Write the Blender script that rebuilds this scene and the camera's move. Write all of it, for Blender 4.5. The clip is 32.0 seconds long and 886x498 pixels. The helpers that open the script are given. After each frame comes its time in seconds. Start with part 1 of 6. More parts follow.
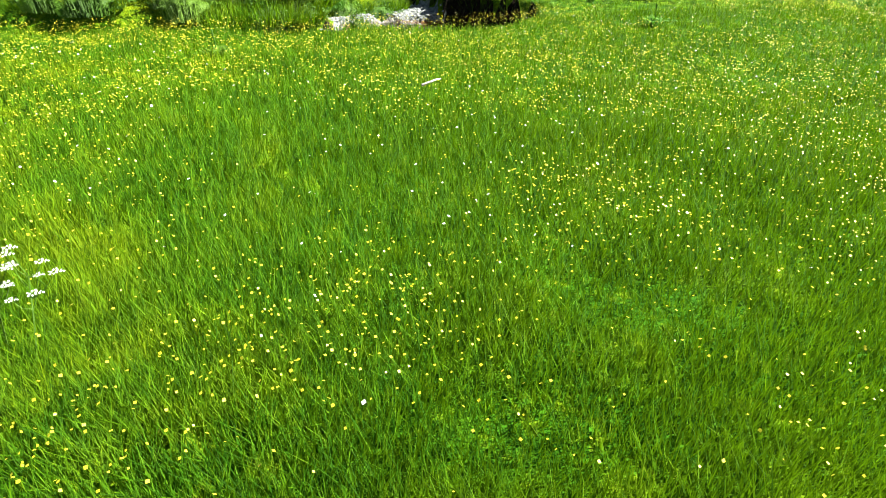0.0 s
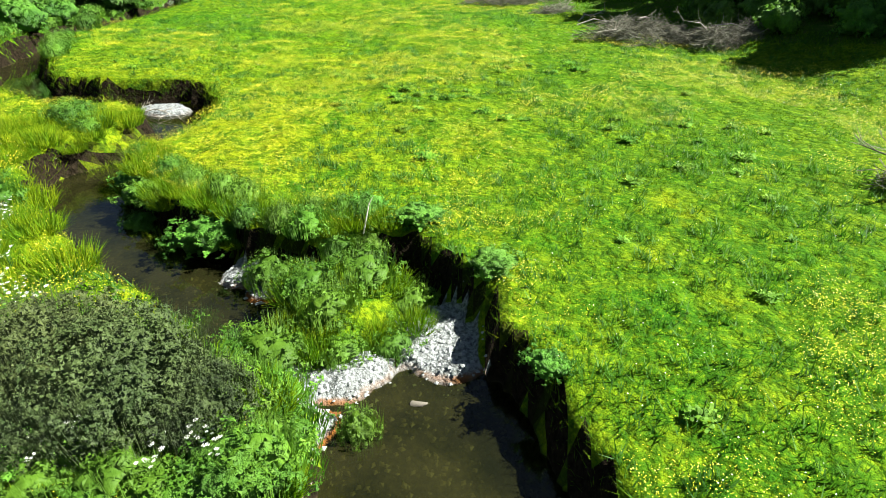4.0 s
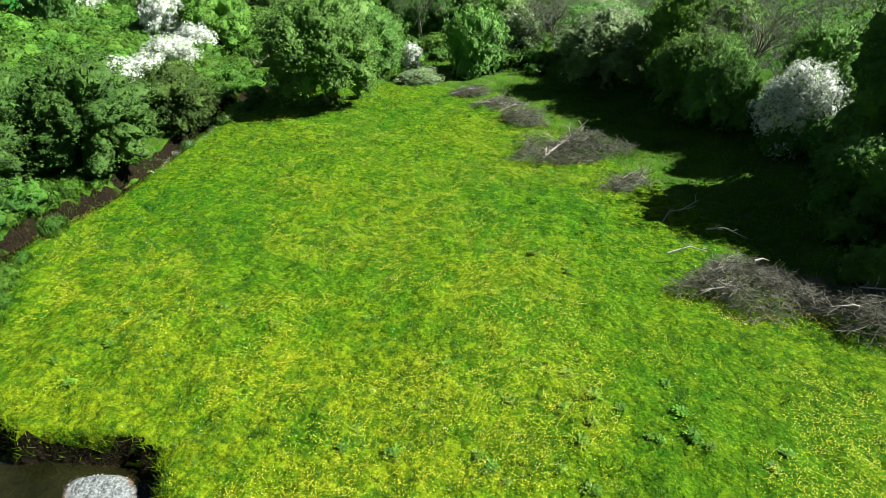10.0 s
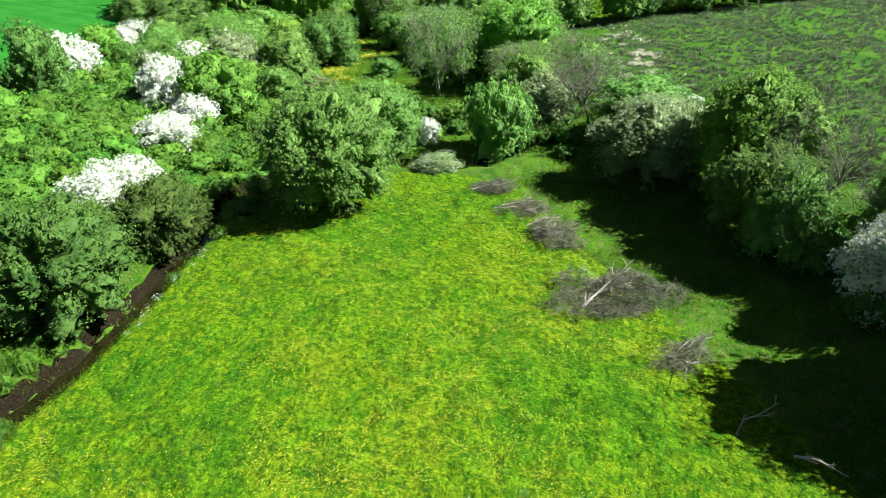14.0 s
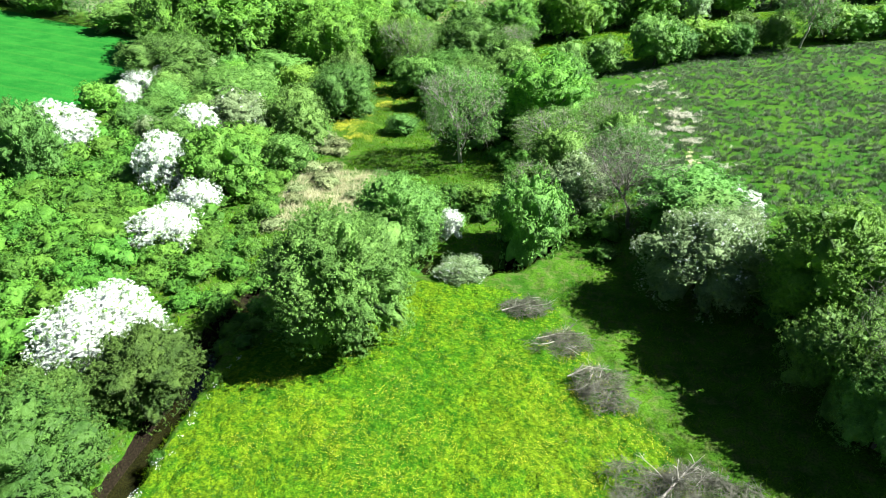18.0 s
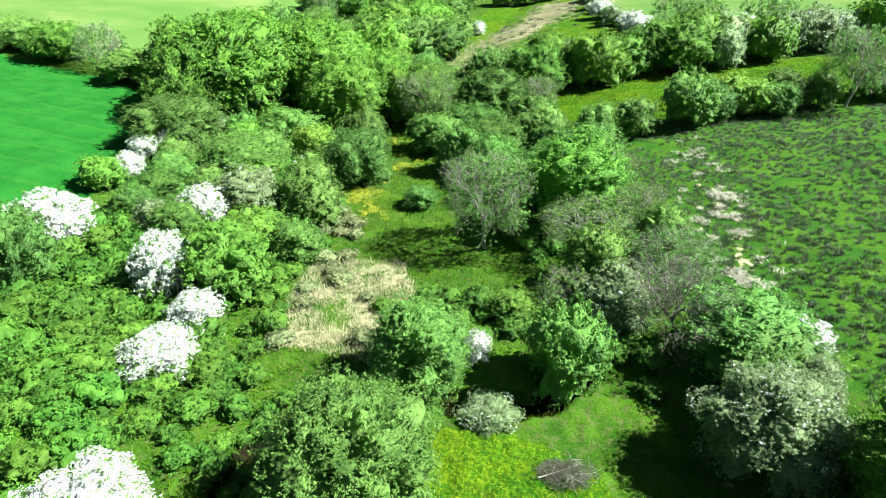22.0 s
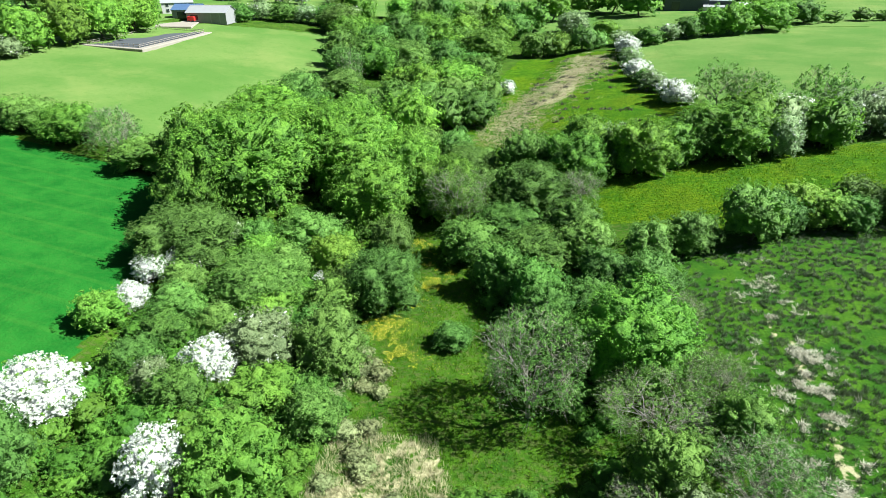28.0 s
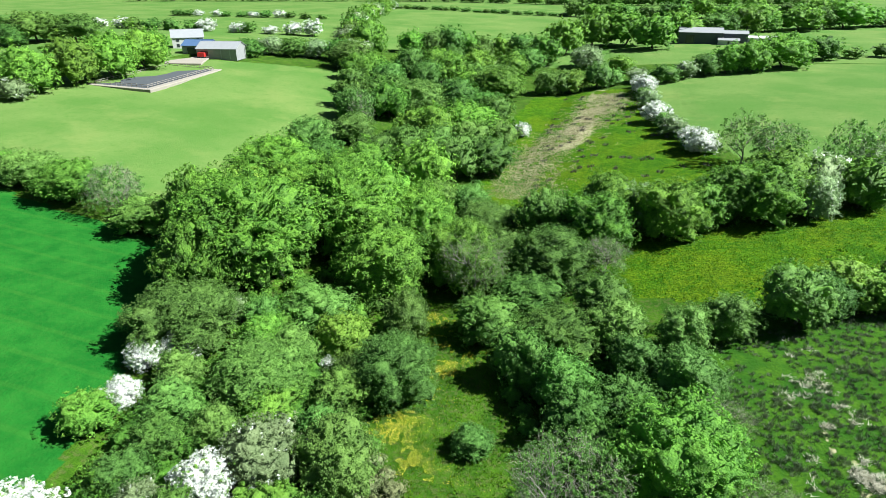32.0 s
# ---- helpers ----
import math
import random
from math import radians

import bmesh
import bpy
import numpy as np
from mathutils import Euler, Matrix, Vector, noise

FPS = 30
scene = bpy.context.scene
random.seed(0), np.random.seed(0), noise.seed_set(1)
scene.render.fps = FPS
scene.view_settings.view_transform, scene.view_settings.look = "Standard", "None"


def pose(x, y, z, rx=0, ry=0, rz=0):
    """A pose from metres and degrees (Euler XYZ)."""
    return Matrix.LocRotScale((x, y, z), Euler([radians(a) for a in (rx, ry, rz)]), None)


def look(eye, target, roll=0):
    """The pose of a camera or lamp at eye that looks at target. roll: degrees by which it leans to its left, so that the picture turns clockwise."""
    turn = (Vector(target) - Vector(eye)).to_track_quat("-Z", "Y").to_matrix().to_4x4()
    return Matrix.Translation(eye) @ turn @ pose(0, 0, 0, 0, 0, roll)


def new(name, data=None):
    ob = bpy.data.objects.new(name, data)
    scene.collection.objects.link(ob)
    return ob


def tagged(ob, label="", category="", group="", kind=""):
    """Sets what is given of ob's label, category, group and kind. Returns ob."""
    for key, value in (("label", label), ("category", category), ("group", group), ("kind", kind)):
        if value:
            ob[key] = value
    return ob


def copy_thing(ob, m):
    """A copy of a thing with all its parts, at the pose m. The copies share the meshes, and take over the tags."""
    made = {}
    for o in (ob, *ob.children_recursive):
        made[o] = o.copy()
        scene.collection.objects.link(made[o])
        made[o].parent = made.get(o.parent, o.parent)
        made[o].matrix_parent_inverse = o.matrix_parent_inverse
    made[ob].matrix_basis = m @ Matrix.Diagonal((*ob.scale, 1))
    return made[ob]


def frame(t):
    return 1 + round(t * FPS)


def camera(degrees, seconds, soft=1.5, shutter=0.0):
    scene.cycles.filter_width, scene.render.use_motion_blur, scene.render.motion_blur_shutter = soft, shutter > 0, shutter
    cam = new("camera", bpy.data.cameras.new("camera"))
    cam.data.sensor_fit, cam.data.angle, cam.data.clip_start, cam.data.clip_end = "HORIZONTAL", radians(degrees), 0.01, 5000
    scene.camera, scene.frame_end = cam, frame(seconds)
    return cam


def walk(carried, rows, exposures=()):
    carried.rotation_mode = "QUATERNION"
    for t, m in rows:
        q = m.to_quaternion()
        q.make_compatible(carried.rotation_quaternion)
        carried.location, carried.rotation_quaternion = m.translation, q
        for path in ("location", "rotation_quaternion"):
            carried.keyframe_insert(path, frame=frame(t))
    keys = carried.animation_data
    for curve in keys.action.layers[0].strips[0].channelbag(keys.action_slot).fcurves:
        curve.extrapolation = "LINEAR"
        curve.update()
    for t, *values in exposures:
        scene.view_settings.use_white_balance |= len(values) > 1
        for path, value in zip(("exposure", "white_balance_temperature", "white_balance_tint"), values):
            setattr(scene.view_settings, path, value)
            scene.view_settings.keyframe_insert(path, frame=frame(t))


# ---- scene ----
cam = camera(74.5, 32.0, soft=0.65)
METRES, EYE, TILT, LEAN, TURN = 100.0, 2.68, -30.0, 0.0, 0.0
ROWS = [
    (1.0, -0.0001, 0.0054, 0.0082, 0.42, 0.05, -0.27),
    (1.5, -0.0003, 0.0128, 0.0201, 0.86, 0.11, -0.55),
    (2.0, -0.0007, 0.0212, 0.0337, 1.25, 0.14, -0.83),
    (2.5, -0.001, 0.0283, 0.0456, 1.59, 0.18, -0.99),
    (3.0, -0.0014, 0.0365, 0.0591, 1.95, 0.22, -1.18),
    (3.5, -0.0018, 0.0437, 0.071, 2.24, 0.27, -1.33),
    (4.0, -0.0021, 0.0519, 0.0847, 2.57, 0.29, -1.5),
    (4.5, -0.0027, 0.059, 0.0967, 2.83, 0.3, -1.62),
    (6.5, -0.0066, 0.0898, 0.1489, 3.8, 0.54, -2.22),
    (7.0, -0.0085, 0.098, 0.1633, 4.08, 0.57, -2.37),
    (7.5, -0.0103, 0.1053, 0.176, 4.33, 0.6, -2.52),
    (8.0, -0.0127, 0.1135, 0.1906, 4.55, 0.58, -2.65),
    (8.5, -0.0149, 0.1207, 0.2033, 4.71, 0.61, -2.8),
    (9.0, -0.0174, 0.1291, 0.2181, 4.96, 0.62, -2.91),
    (9.5, -0.0196, 0.1366, 0.231, 5.17, 0.66, -3.0),
    (10.0, -0.0219, 0.1451, 0.2459, 5.37, 0.68, -3.14),
    (10.5, -0.0237, 0.1527, 0.2594, 5.56, 0.64, -3.23),
    (11.0, -0.0253, 0.1616, 0.274, 5.81, 0.71, -3.31),
    (11.5, -0.0277, 0.1692, 0.2874, 5.91, 0.69, -3.42),
    (12.0, -0.0292, 0.1774, 0.3018, 6.12, 0.67, -3.5),
    (12.5, -0.0307, 0.1855, 0.316, 6.37, 0.66, -3.56),
    (13.0, -0.0335, 0.1935, 0.33, 6.47, 0.7, -3.65),
    (13.5, -0.0363, 0.2014, 0.344, 6.64, 0.74, -3.74),
    (14.0, -0.0396, 0.2091, 0.3587, 6.76, 0.67, -3.82),
    (14.5, -0.0426, 0.217, 0.373, 6.92, 0.66, -3.9),
    (16.5, -0.0566, 0.2482, 0.4298, 7.44, 0.59, -4.19),
    (17.0, -0.0598, 0.2561, 0.4436, 7.61, 0.62, -4.28),
    (17.5, -0.0639, 0.2639, 0.4582, 7.73, 0.59, -4.36),
    (18.0, -0.0673, 0.2719, 0.4721, 7.93, 0.59, -4.45),
    (18.5, -0.0714, 0.2794, 0.4861, 8.05, 0.57, -4.55),
    (19.0, -0.0751, 0.2872, 0.5004, 8.23, 0.58, -4.6),
    (19.5, -0.0787, 0.2947, 0.5148, 8.38, 0.61, -4.69),
    (20.0, -0.0822, 0.3021, 0.5289, 8.55, 0.75, -4.76),
    (20.5, -0.0862, 0.3095, 0.5432, 8.69, 0.87, -4.84),
    (21.0, -0.0902, 0.3169, 0.5574, 8.84, 1.01, -4.91),
    (21.5, -0.0939, 0.3243, 0.572, 9.01, 1.1, -5.0),
    (22.0, -0.0985, 0.3314, 0.5862, 9.11, 1.22, -5.08),
    (22.5, -0.1022, 0.3388, 0.6003, 9.28, 1.35, -5.16),
    (23.0, -0.1065, 0.346, 0.6149, 9.4, 1.44, -5.24),
    (23.5, -0.111, 0.3533, 0.6288, 9.54, 1.57, -5.33),
    (24.0, -0.1155, 0.3606, 0.6428, 9.71, 1.71, -5.42),
    (24.5, -0.12, 0.3678, 0.657, 9.88, 1.85, -5.52),
    (25.0, -0.1247, 0.3751, 0.6712, 10.04, 1.99, -5.63),
    (25.5, -0.129, 0.3818, 0.6845, 10.21, 2.11, -5.71),
    (27.5, -0.1482, 0.4095, 0.742, 10.73, 2.66, -6.03),
    (28.0, -0.1532, 0.4169, 0.7571, 10.87, 2.94, -6.13),
    (28.5, -0.1576, 0.4233, 0.77, 10.98, 3.22, -6.2),
    (29.0, -0.1631, 0.4306, 0.7851, 11.09, 3.53, -6.3),
    (29.5, -0.1675, 0.437, 0.7982, 11.2, 3.8, -6.36),
    (30.0, -0.1729, 0.4445, 0.8132, 11.32, 4.1, -6.44),
    (30.5, -0.1776, 0.451, 0.8262, 11.42, 4.36, -6.5),
    (31.0, -0.1829, 0.4582, 0.8409, 11.52, 4.65, -6.58),
    (31.5, -0.1872, 0.4656, 0.85, 11.57, 4.68, -6.63),
    (32.0, -0.1907, 0.4715, 0.8538, 11.55, 4.69, -6.66),
]
walk(cam, [(t, pose(0, 0, EYE, TILT, LEAN, TURN) @ pose(METRES * x, METRES * y, METRES * z, 90 + pitch, roll, yaw)) for t, x, y, z, yaw, pitch, roll in ROWS],
     exposures=[(0, 2.35, 6750, 6), (1, 1.68, 6500, 6), (2, 1.53, 6550, 6), (3, 1.88, 6600, 6), (4, 2.15, 6550, 6), (7, 1.52, 6280, 6), (9, 1.52, 6260, 6), (11, 1.55, 6300, 6), (14, 1.77, 6280, 6), (16.5, 2.02, 6080, 6), (19, 2.06, 5980, 6), (21, 2.03, 5960, 6), (24, 1.70, 5960, 7), (28, 1.53, 5950, 7), (32, 1.42, 5900, 7)])

# ---- sky and sun ----
SUN_ELEVATION, SUN_BEARING = 45.0, 80.0  # degrees; bearing from the y axis towards the x axis
world = bpy.data.worlds.new("sky")
scene.world = world
world.use_nodes = True
sky = world.node_tree.nodes.new("ShaderNodeTexSky")
sky.sky_type, sky.sun_disc = "NISHITA", False
sky.sun_elevation, sky.sun_rotation = radians(SUN_ELEVATION), radians(SUN_BEARING)
background = world.node_tree.nodes["Background"]
background.inputs["Strength"].default_value = 0.018
world.node_tree.links.new(sky.outputs["Color"], background.inputs["Color"])
sun = new("sun", bpy.data.lights.new("sun", "SUN"))
sun.data.energy, sun.data.angle, sun.data.color = 5.0, radians(0.5), (1.0, 0.96, 0.88)
toward_sun = Vector((math.sin(radians(SUN_BEARING)) * math.cos(radians(SUN_ELEVATION)), math.cos(radians(SUN_BEARING)) * math.cos(radians(SUN_ELEVATION)), math.sin(radians(SUN_ELEVATION))))
sun.matrix_world = look(toward_sun * 200, (0, 0, 0))


# ---- materials ----
class Nodes:
    """Short forms for building a node material."""

    def __init__(self, name):
        self.m = bpy.data.materials.new(name)
        self.m.use_nodes = True
        self.t = self.m.node_tree
        self.t.nodes.clear()
        self.out = self.t.nodes.new("ShaderNodeOutputMaterial")

    def put(self, socket, value):
        if isinstance(value, bpy.types.NodeSocket):
            self.t.links.new(value, socket)
        else:
            if isinstance(value, (tuple, list)) and len(value) == 3 and socket.type == "RGBA":
                value = (*value, 1.0)
            socket.default_value = value

    def node(self, kind, settings=(), **inputs):
        n = self.t.nodes.new("ShaderNode" + kind)
        for key, value in settings:
            setattr(n, key, value)
        for key, value in inputs.items():
            name = key.replace("_", " ")
            self.put(n.inputs[int(key[1:])] if key[0] == "i" and key[1:].isdigit() else n.inputs[name], value)
        return n

    def coords(self, kind="Object"):
        return self.node("TexCoord").outputs[kind]

    def noise(self, scale, detail=3.0, vector=None, rough=0.55):
        return self.node("TexNoise", Vector=vector if vector else self.coords(), Scale=scale, Detail=detail, Roughness=rough).outputs["Fac"]

    def mix(self, fac, a, b, blend="MIX"):
        n = self.node("Mix", (("data_type", "RGBA"), ("blend_type", blend)))
        self.put(n.inputs["Factor"], fac)
        self.put(n.inputs[6], a)
        self.put(n.inputs[7], b)
        return n.outputs[2]

    def ramp(self, fac, low, high):
        n = self.node("MapRange", (("interpolation_type", "SMOOTHSTEP"),), Value=fac)
        n.inputs["From Min"].default_value, n.inputs["From Max"].default_value = low, high
        return n.outputs["Result"]

    def maths(self, op, a, b=0.5):
        return self.node("Math", (("operation", op),), i0=a, i1=b).outputs[0]

    def bump(self, height, strength=0.4, distance=0.05):
        return self.node("Bump", Height=height, Strength=strength, Distance=distance).outputs["Normal"]

    def lifted(self, amount, normal=None):
        """The surface's own normal, turned some way up, as soft growth catches the light."""
        up = self.node("VectorMath", (("operation", "ADD"),), i0=normal if normal else self.node("NewGeometry").outputs["Normal"], i1=(0.0, 0.0, amount)).outputs[0]
        return self.node("VectorMath", (("operation", "NORMALIZE"),), i0=up).outputs[0]

    def surface(self, colour, rough=0.8, normal=None, through_light=0.0, tint=None, **more):
        p = self.node("BsdfPrincipled", Roughness=rough, **more)
        self.put(p.inputs["Base Color"], colour)
        if normal:
            self.put(p.inputs["Normal"], normal)
        result = p.outputs[0]
        if through_light:
            tr = self.node("BsdfTranslucent")
            self.put(tr.inputs["Color"], tint if tint else colour)
            result = self.node("MixShader", i0=through_light, i1=result, i2=tr.outputs[0]).outputs[0]
        self.t.links.new(result, self.out.inputs["Surface"])
        return self.m


def leaf_material(name, dark, light, glow=0.4, spread=0.5, grain=5.0, depth=0.4):
    """Leaves: shade varies leaf by leaf, tree by tree and over the crown, with a fine leafy grain."""
    n = Nodes(name)
    island = n.node("NewGeometry").outputs["Random Per Island"]
    tree = n.node("ObjectInfo").outputs["Random"]
    where = n.coords()
    patch = n.ramp(n.noise(0.5, 2.0, where), 0.35, 0.65)
    fine = n.noise(grain, 3.0, where, 0.7)
    fac = n.maths("ADD", n.maths("MULTIPLY", island, spread * 0.6), n.maths("MULTIPLY", patch, 1 - spread))
    fac = n.maths("ADD", fac, n.maths("MULTIPLY", n.ramp(fine, 0.36, 0.66), spread * 0.4))
    colour = n.mix(fac, dark, light)
    hue = n.node("HueSaturation", Color=colour, Saturation=1.0)
    n.put(hue.inputs["Hue"], n.node("MapRange", Value=tree, i3=0.487, i4=0.513).outputs[0])
    n.put(hue.inputs["Value"], n.node("MapRange", Value=n.maths("FRACT", n.maths("MULTIPLY", tree, 7.3)), i3=0.78, i4=1.2).outputs[0])
    clump = n.node("TexVoronoi", Vector=where, Scale=grain * 0.55).outputs["Distance"]
    relief = n.bump(n.maths("SUBTRACT", fine, clump), 0.8, depth)
    return n.surface(hue.outputs[0], 0.6, n.lifted(0.55, relief), through_light=glow, Specular_IOR_Level=0.25)


def blossom_material():
    """White hawthorn flowers in sprays, with green leaves showing between them."""
    n = Nodes("hawthorn_blossom")
    where = n.coords()
    fine = n.noise(4.5, 3.0, where, 0.7)
    green = n.mix(n.noise(9.0, 2.0, where), (0.10, 0.20, 0.04), (0.24, 0.36, 0.11))
    white = n.mix(n.node("NewGeometry").outputs["Random Per Island"], (0.58, 0.61, 0.55), (0.78, 0.80, 0.76))
    colour = n.mix(n.ramp(n.maths("ADD", n.maths("MULTIPLY", fine, 0.6), n.maths("MULTIPLY", n.noise(1.1, 2.0, where), 0.4)), 0.39, 0.48), green, white)
    relief = n.bump(n.maths("SUBTRACT", fine, n.node("TexVoronoi", Vector=where, Scale=2.6).outputs["Distance"]), 0.6, 0.25)
    return n.surface(colour, 0.7, n.lifted(0.35, relief), through_light=0.25, Specular_IOR_Level=0.2)


def plain_material(name, a, b, scale=4.0, rough=0.8, bump=0.3, **more):
    """A worn surface: two tones in coarse and fine grain."""
    n = Nodes(name)
    coarse, fine = n.noise(scale, 4.0), n.noise(scale * 9, 3.0)
    colour = n.mix(n.maths("ADD", n.maths("MULTIPLY", coarse, 0.65), n.maths("MULTIPLY", fine, 0.35)), a, b)
    return n.surface(colour, rough, n.bump(fine, bump, 0.02), **more)


OAK = leaf_material("oak_leaves", (0.045, 0.135, 0.016), (0.240, 0.480, 0.050))
MAPLE = leaf_material("maple_leaves", (0.066, 0.175, 0.018), (0.240, 0.445, 0.055))
ALDER = leaf_material("alder_leaves", (0.036, 0.108, 0.016), (0.185, 0.370, 0.060))
BANK_ALDER = leaf_material("bank_alder_leaves", (0.026, 0.074, 0.010), (0.130, 0.245, 0.040))
WILLOW = leaf_material("willow_leaves", (0.048, 0.130, 0.020), (0.215, 0.420, 0.080))
SALLOW = leaf_material("sallow_leaves", (0.088, 0.163, 0.056), (0.362, 0.500, 0.225))
SCRUB = leaf_material("scrub_leaves", (0.032, 0.108, 0.011), (0.162, 0.365, 0.038))
GORSE = leaf_material("gorse_leaves", (0.018, 0.034, 0.008), (0.080, 0.110, 0.032), glow=0.2, grain=7.0, depth=0.2)
NETTLE = leaf_material("nettle_leaves", (0.032, 0.095, 0.006), (0.120, 0.260, 0.020), grain=9.0, depth=0.05)
DOCK = leaf_material("dock_leaves", (0.055, 0.155, 0.012), (0.200, 0.390, 0.030), grain=9.0, depth=0.02)
BRAMBLE = leaf_material("dry_bramble_leaves", (0.085, 0.135, 0.040), (0.300, 0.335, 0.150), glow=0.2)
BLOSSOM = blossom_material()
BARK = plain_material("bark", (0.045, 0.040, 0.030), (0.14, 0.125, 0.10), 3.0)
PALE_BARK = plain_material("pale_bark", (0.245, 0.223, 0.187), (0.446, 0.418, 0.36), 5.0)
ASH_BARK = plain_material("ash_bark", (0.17, 0.165, 0.13), (0.38, 0.36, 0.30), 4.0)
ASH_TWIG = plain_material("ash_twigs", (0.15, 0.155, 0.10), (0.34, 0.34, 0.25), 1.2)
TWIG = plain_material("dead_twigs", (0.045, 0.046, 0.032), (0.16, 0.155, 0.11), 1.2)
STONE = plain_material("river_stone", (0.15, 0.16, 0.155), (0.32, 0.345, 0.35), 6.0)
YELLOW = plain_material("buttercup_petal", (0.46, 0.43, 0.012), (0.62, 0.58, 0.03), 8.0, 0.4)
WHITE_PETAL = plain_material("white_petal", (0.70, 0.72, 0.66), (0.86, 0.87, 0.82), 8.0, 0.6)


def meadow_colour(n):
    """The meadow's green, in patches of several sizes, in the place's own metres."""
    where = n.node("NewGeometry").outputs["Position"]
    wide, middle, fine, speck = n.noise(0.09, 3.0, where), n.noise(0.5, 4.0, where, 0.65), n.noise(2.2, 4.0, where, 0.7), n.noise(7.0, 3.0, where, 0.75)
    green = n.mix(n.ramp(middle, 0.38, 0.62), (0.034, 0.124, 0.003), (0.092, 0.205, 0.005))
    green = n.mix(n.maths("MULTIPLY", n.ramp(n.noise(0.17, 3.0, where), 0.54, 0.40), 0.6), green, (0.022, 0.105, 0.004))
    place = n.node("SeparateXYZ", Vector=where).outputs
    pale = n.ramp(n.maths("ADD", n.maths("MULTIPLY", wide, 0.45), n.maths("MULTIPLY", n.noise(1.1, 4.0, where, 0.65), 0.55)), 0.45, 0.58)
    green = n.mix(n.maths("MULTIPLY", pale, n.maths("ADD", n.maths("MULTIPLY", n.ramp(place["Y"], 46.0, 26.0), 0.3), 0.45)), green, (0.185, 0.225, 0.005))
    dry = n.maths("MULTIPLY", n.ramp(place["Y"], 9.0, 18.0), n.ramp(place["Y"], 60.0, 35.0))
    green = n.mix(n.maths("MULTIPLY", dry, n.ramp(n.noise(0.4, 3.0, where), 0.3, 0.6)), green, n.mix(0.38, green, (0.250, 0.269, 0.006)))
    # Right side: deeper green for lush growth, with fall-off of light painted in.
    lush = n.maths("MULTIPLY", n.maths("MULTIPLY", n.ramp(place["X"], -7.0, 5.0), n.ramp(place["Y"], 62.0, 34.0)), n.ramp(place["X"], 26.0, 16.0))
    lush = n.maths("MULTIPLY", lush, n.ramp(n.noise(0.3, 4.0, where, 0.6), 0.26, 0.52))
    green = n.mix(n.maths("MULTIPLY", lush, 0.66), green, (0.026, 0.105, 0.003))
    green = n.mix(n.maths("MULTIPLY", n.ramp(speck, 0.52, 0.60), 0.6), green, (0.014, 0.062, 0.003))
    green = n.mix(n.maths("MULTIPLY", n.ramp(speck, 0.46, 0.38), 0.6), green, (0.19, 0.27, 0.007))
    return n.mix(n.maths("MULTIPLY", n.ramp(fine, 0.42, 0.56), 0.7), n.mix(0.6, green, (0.014, 0.055, 0.002)), green), where


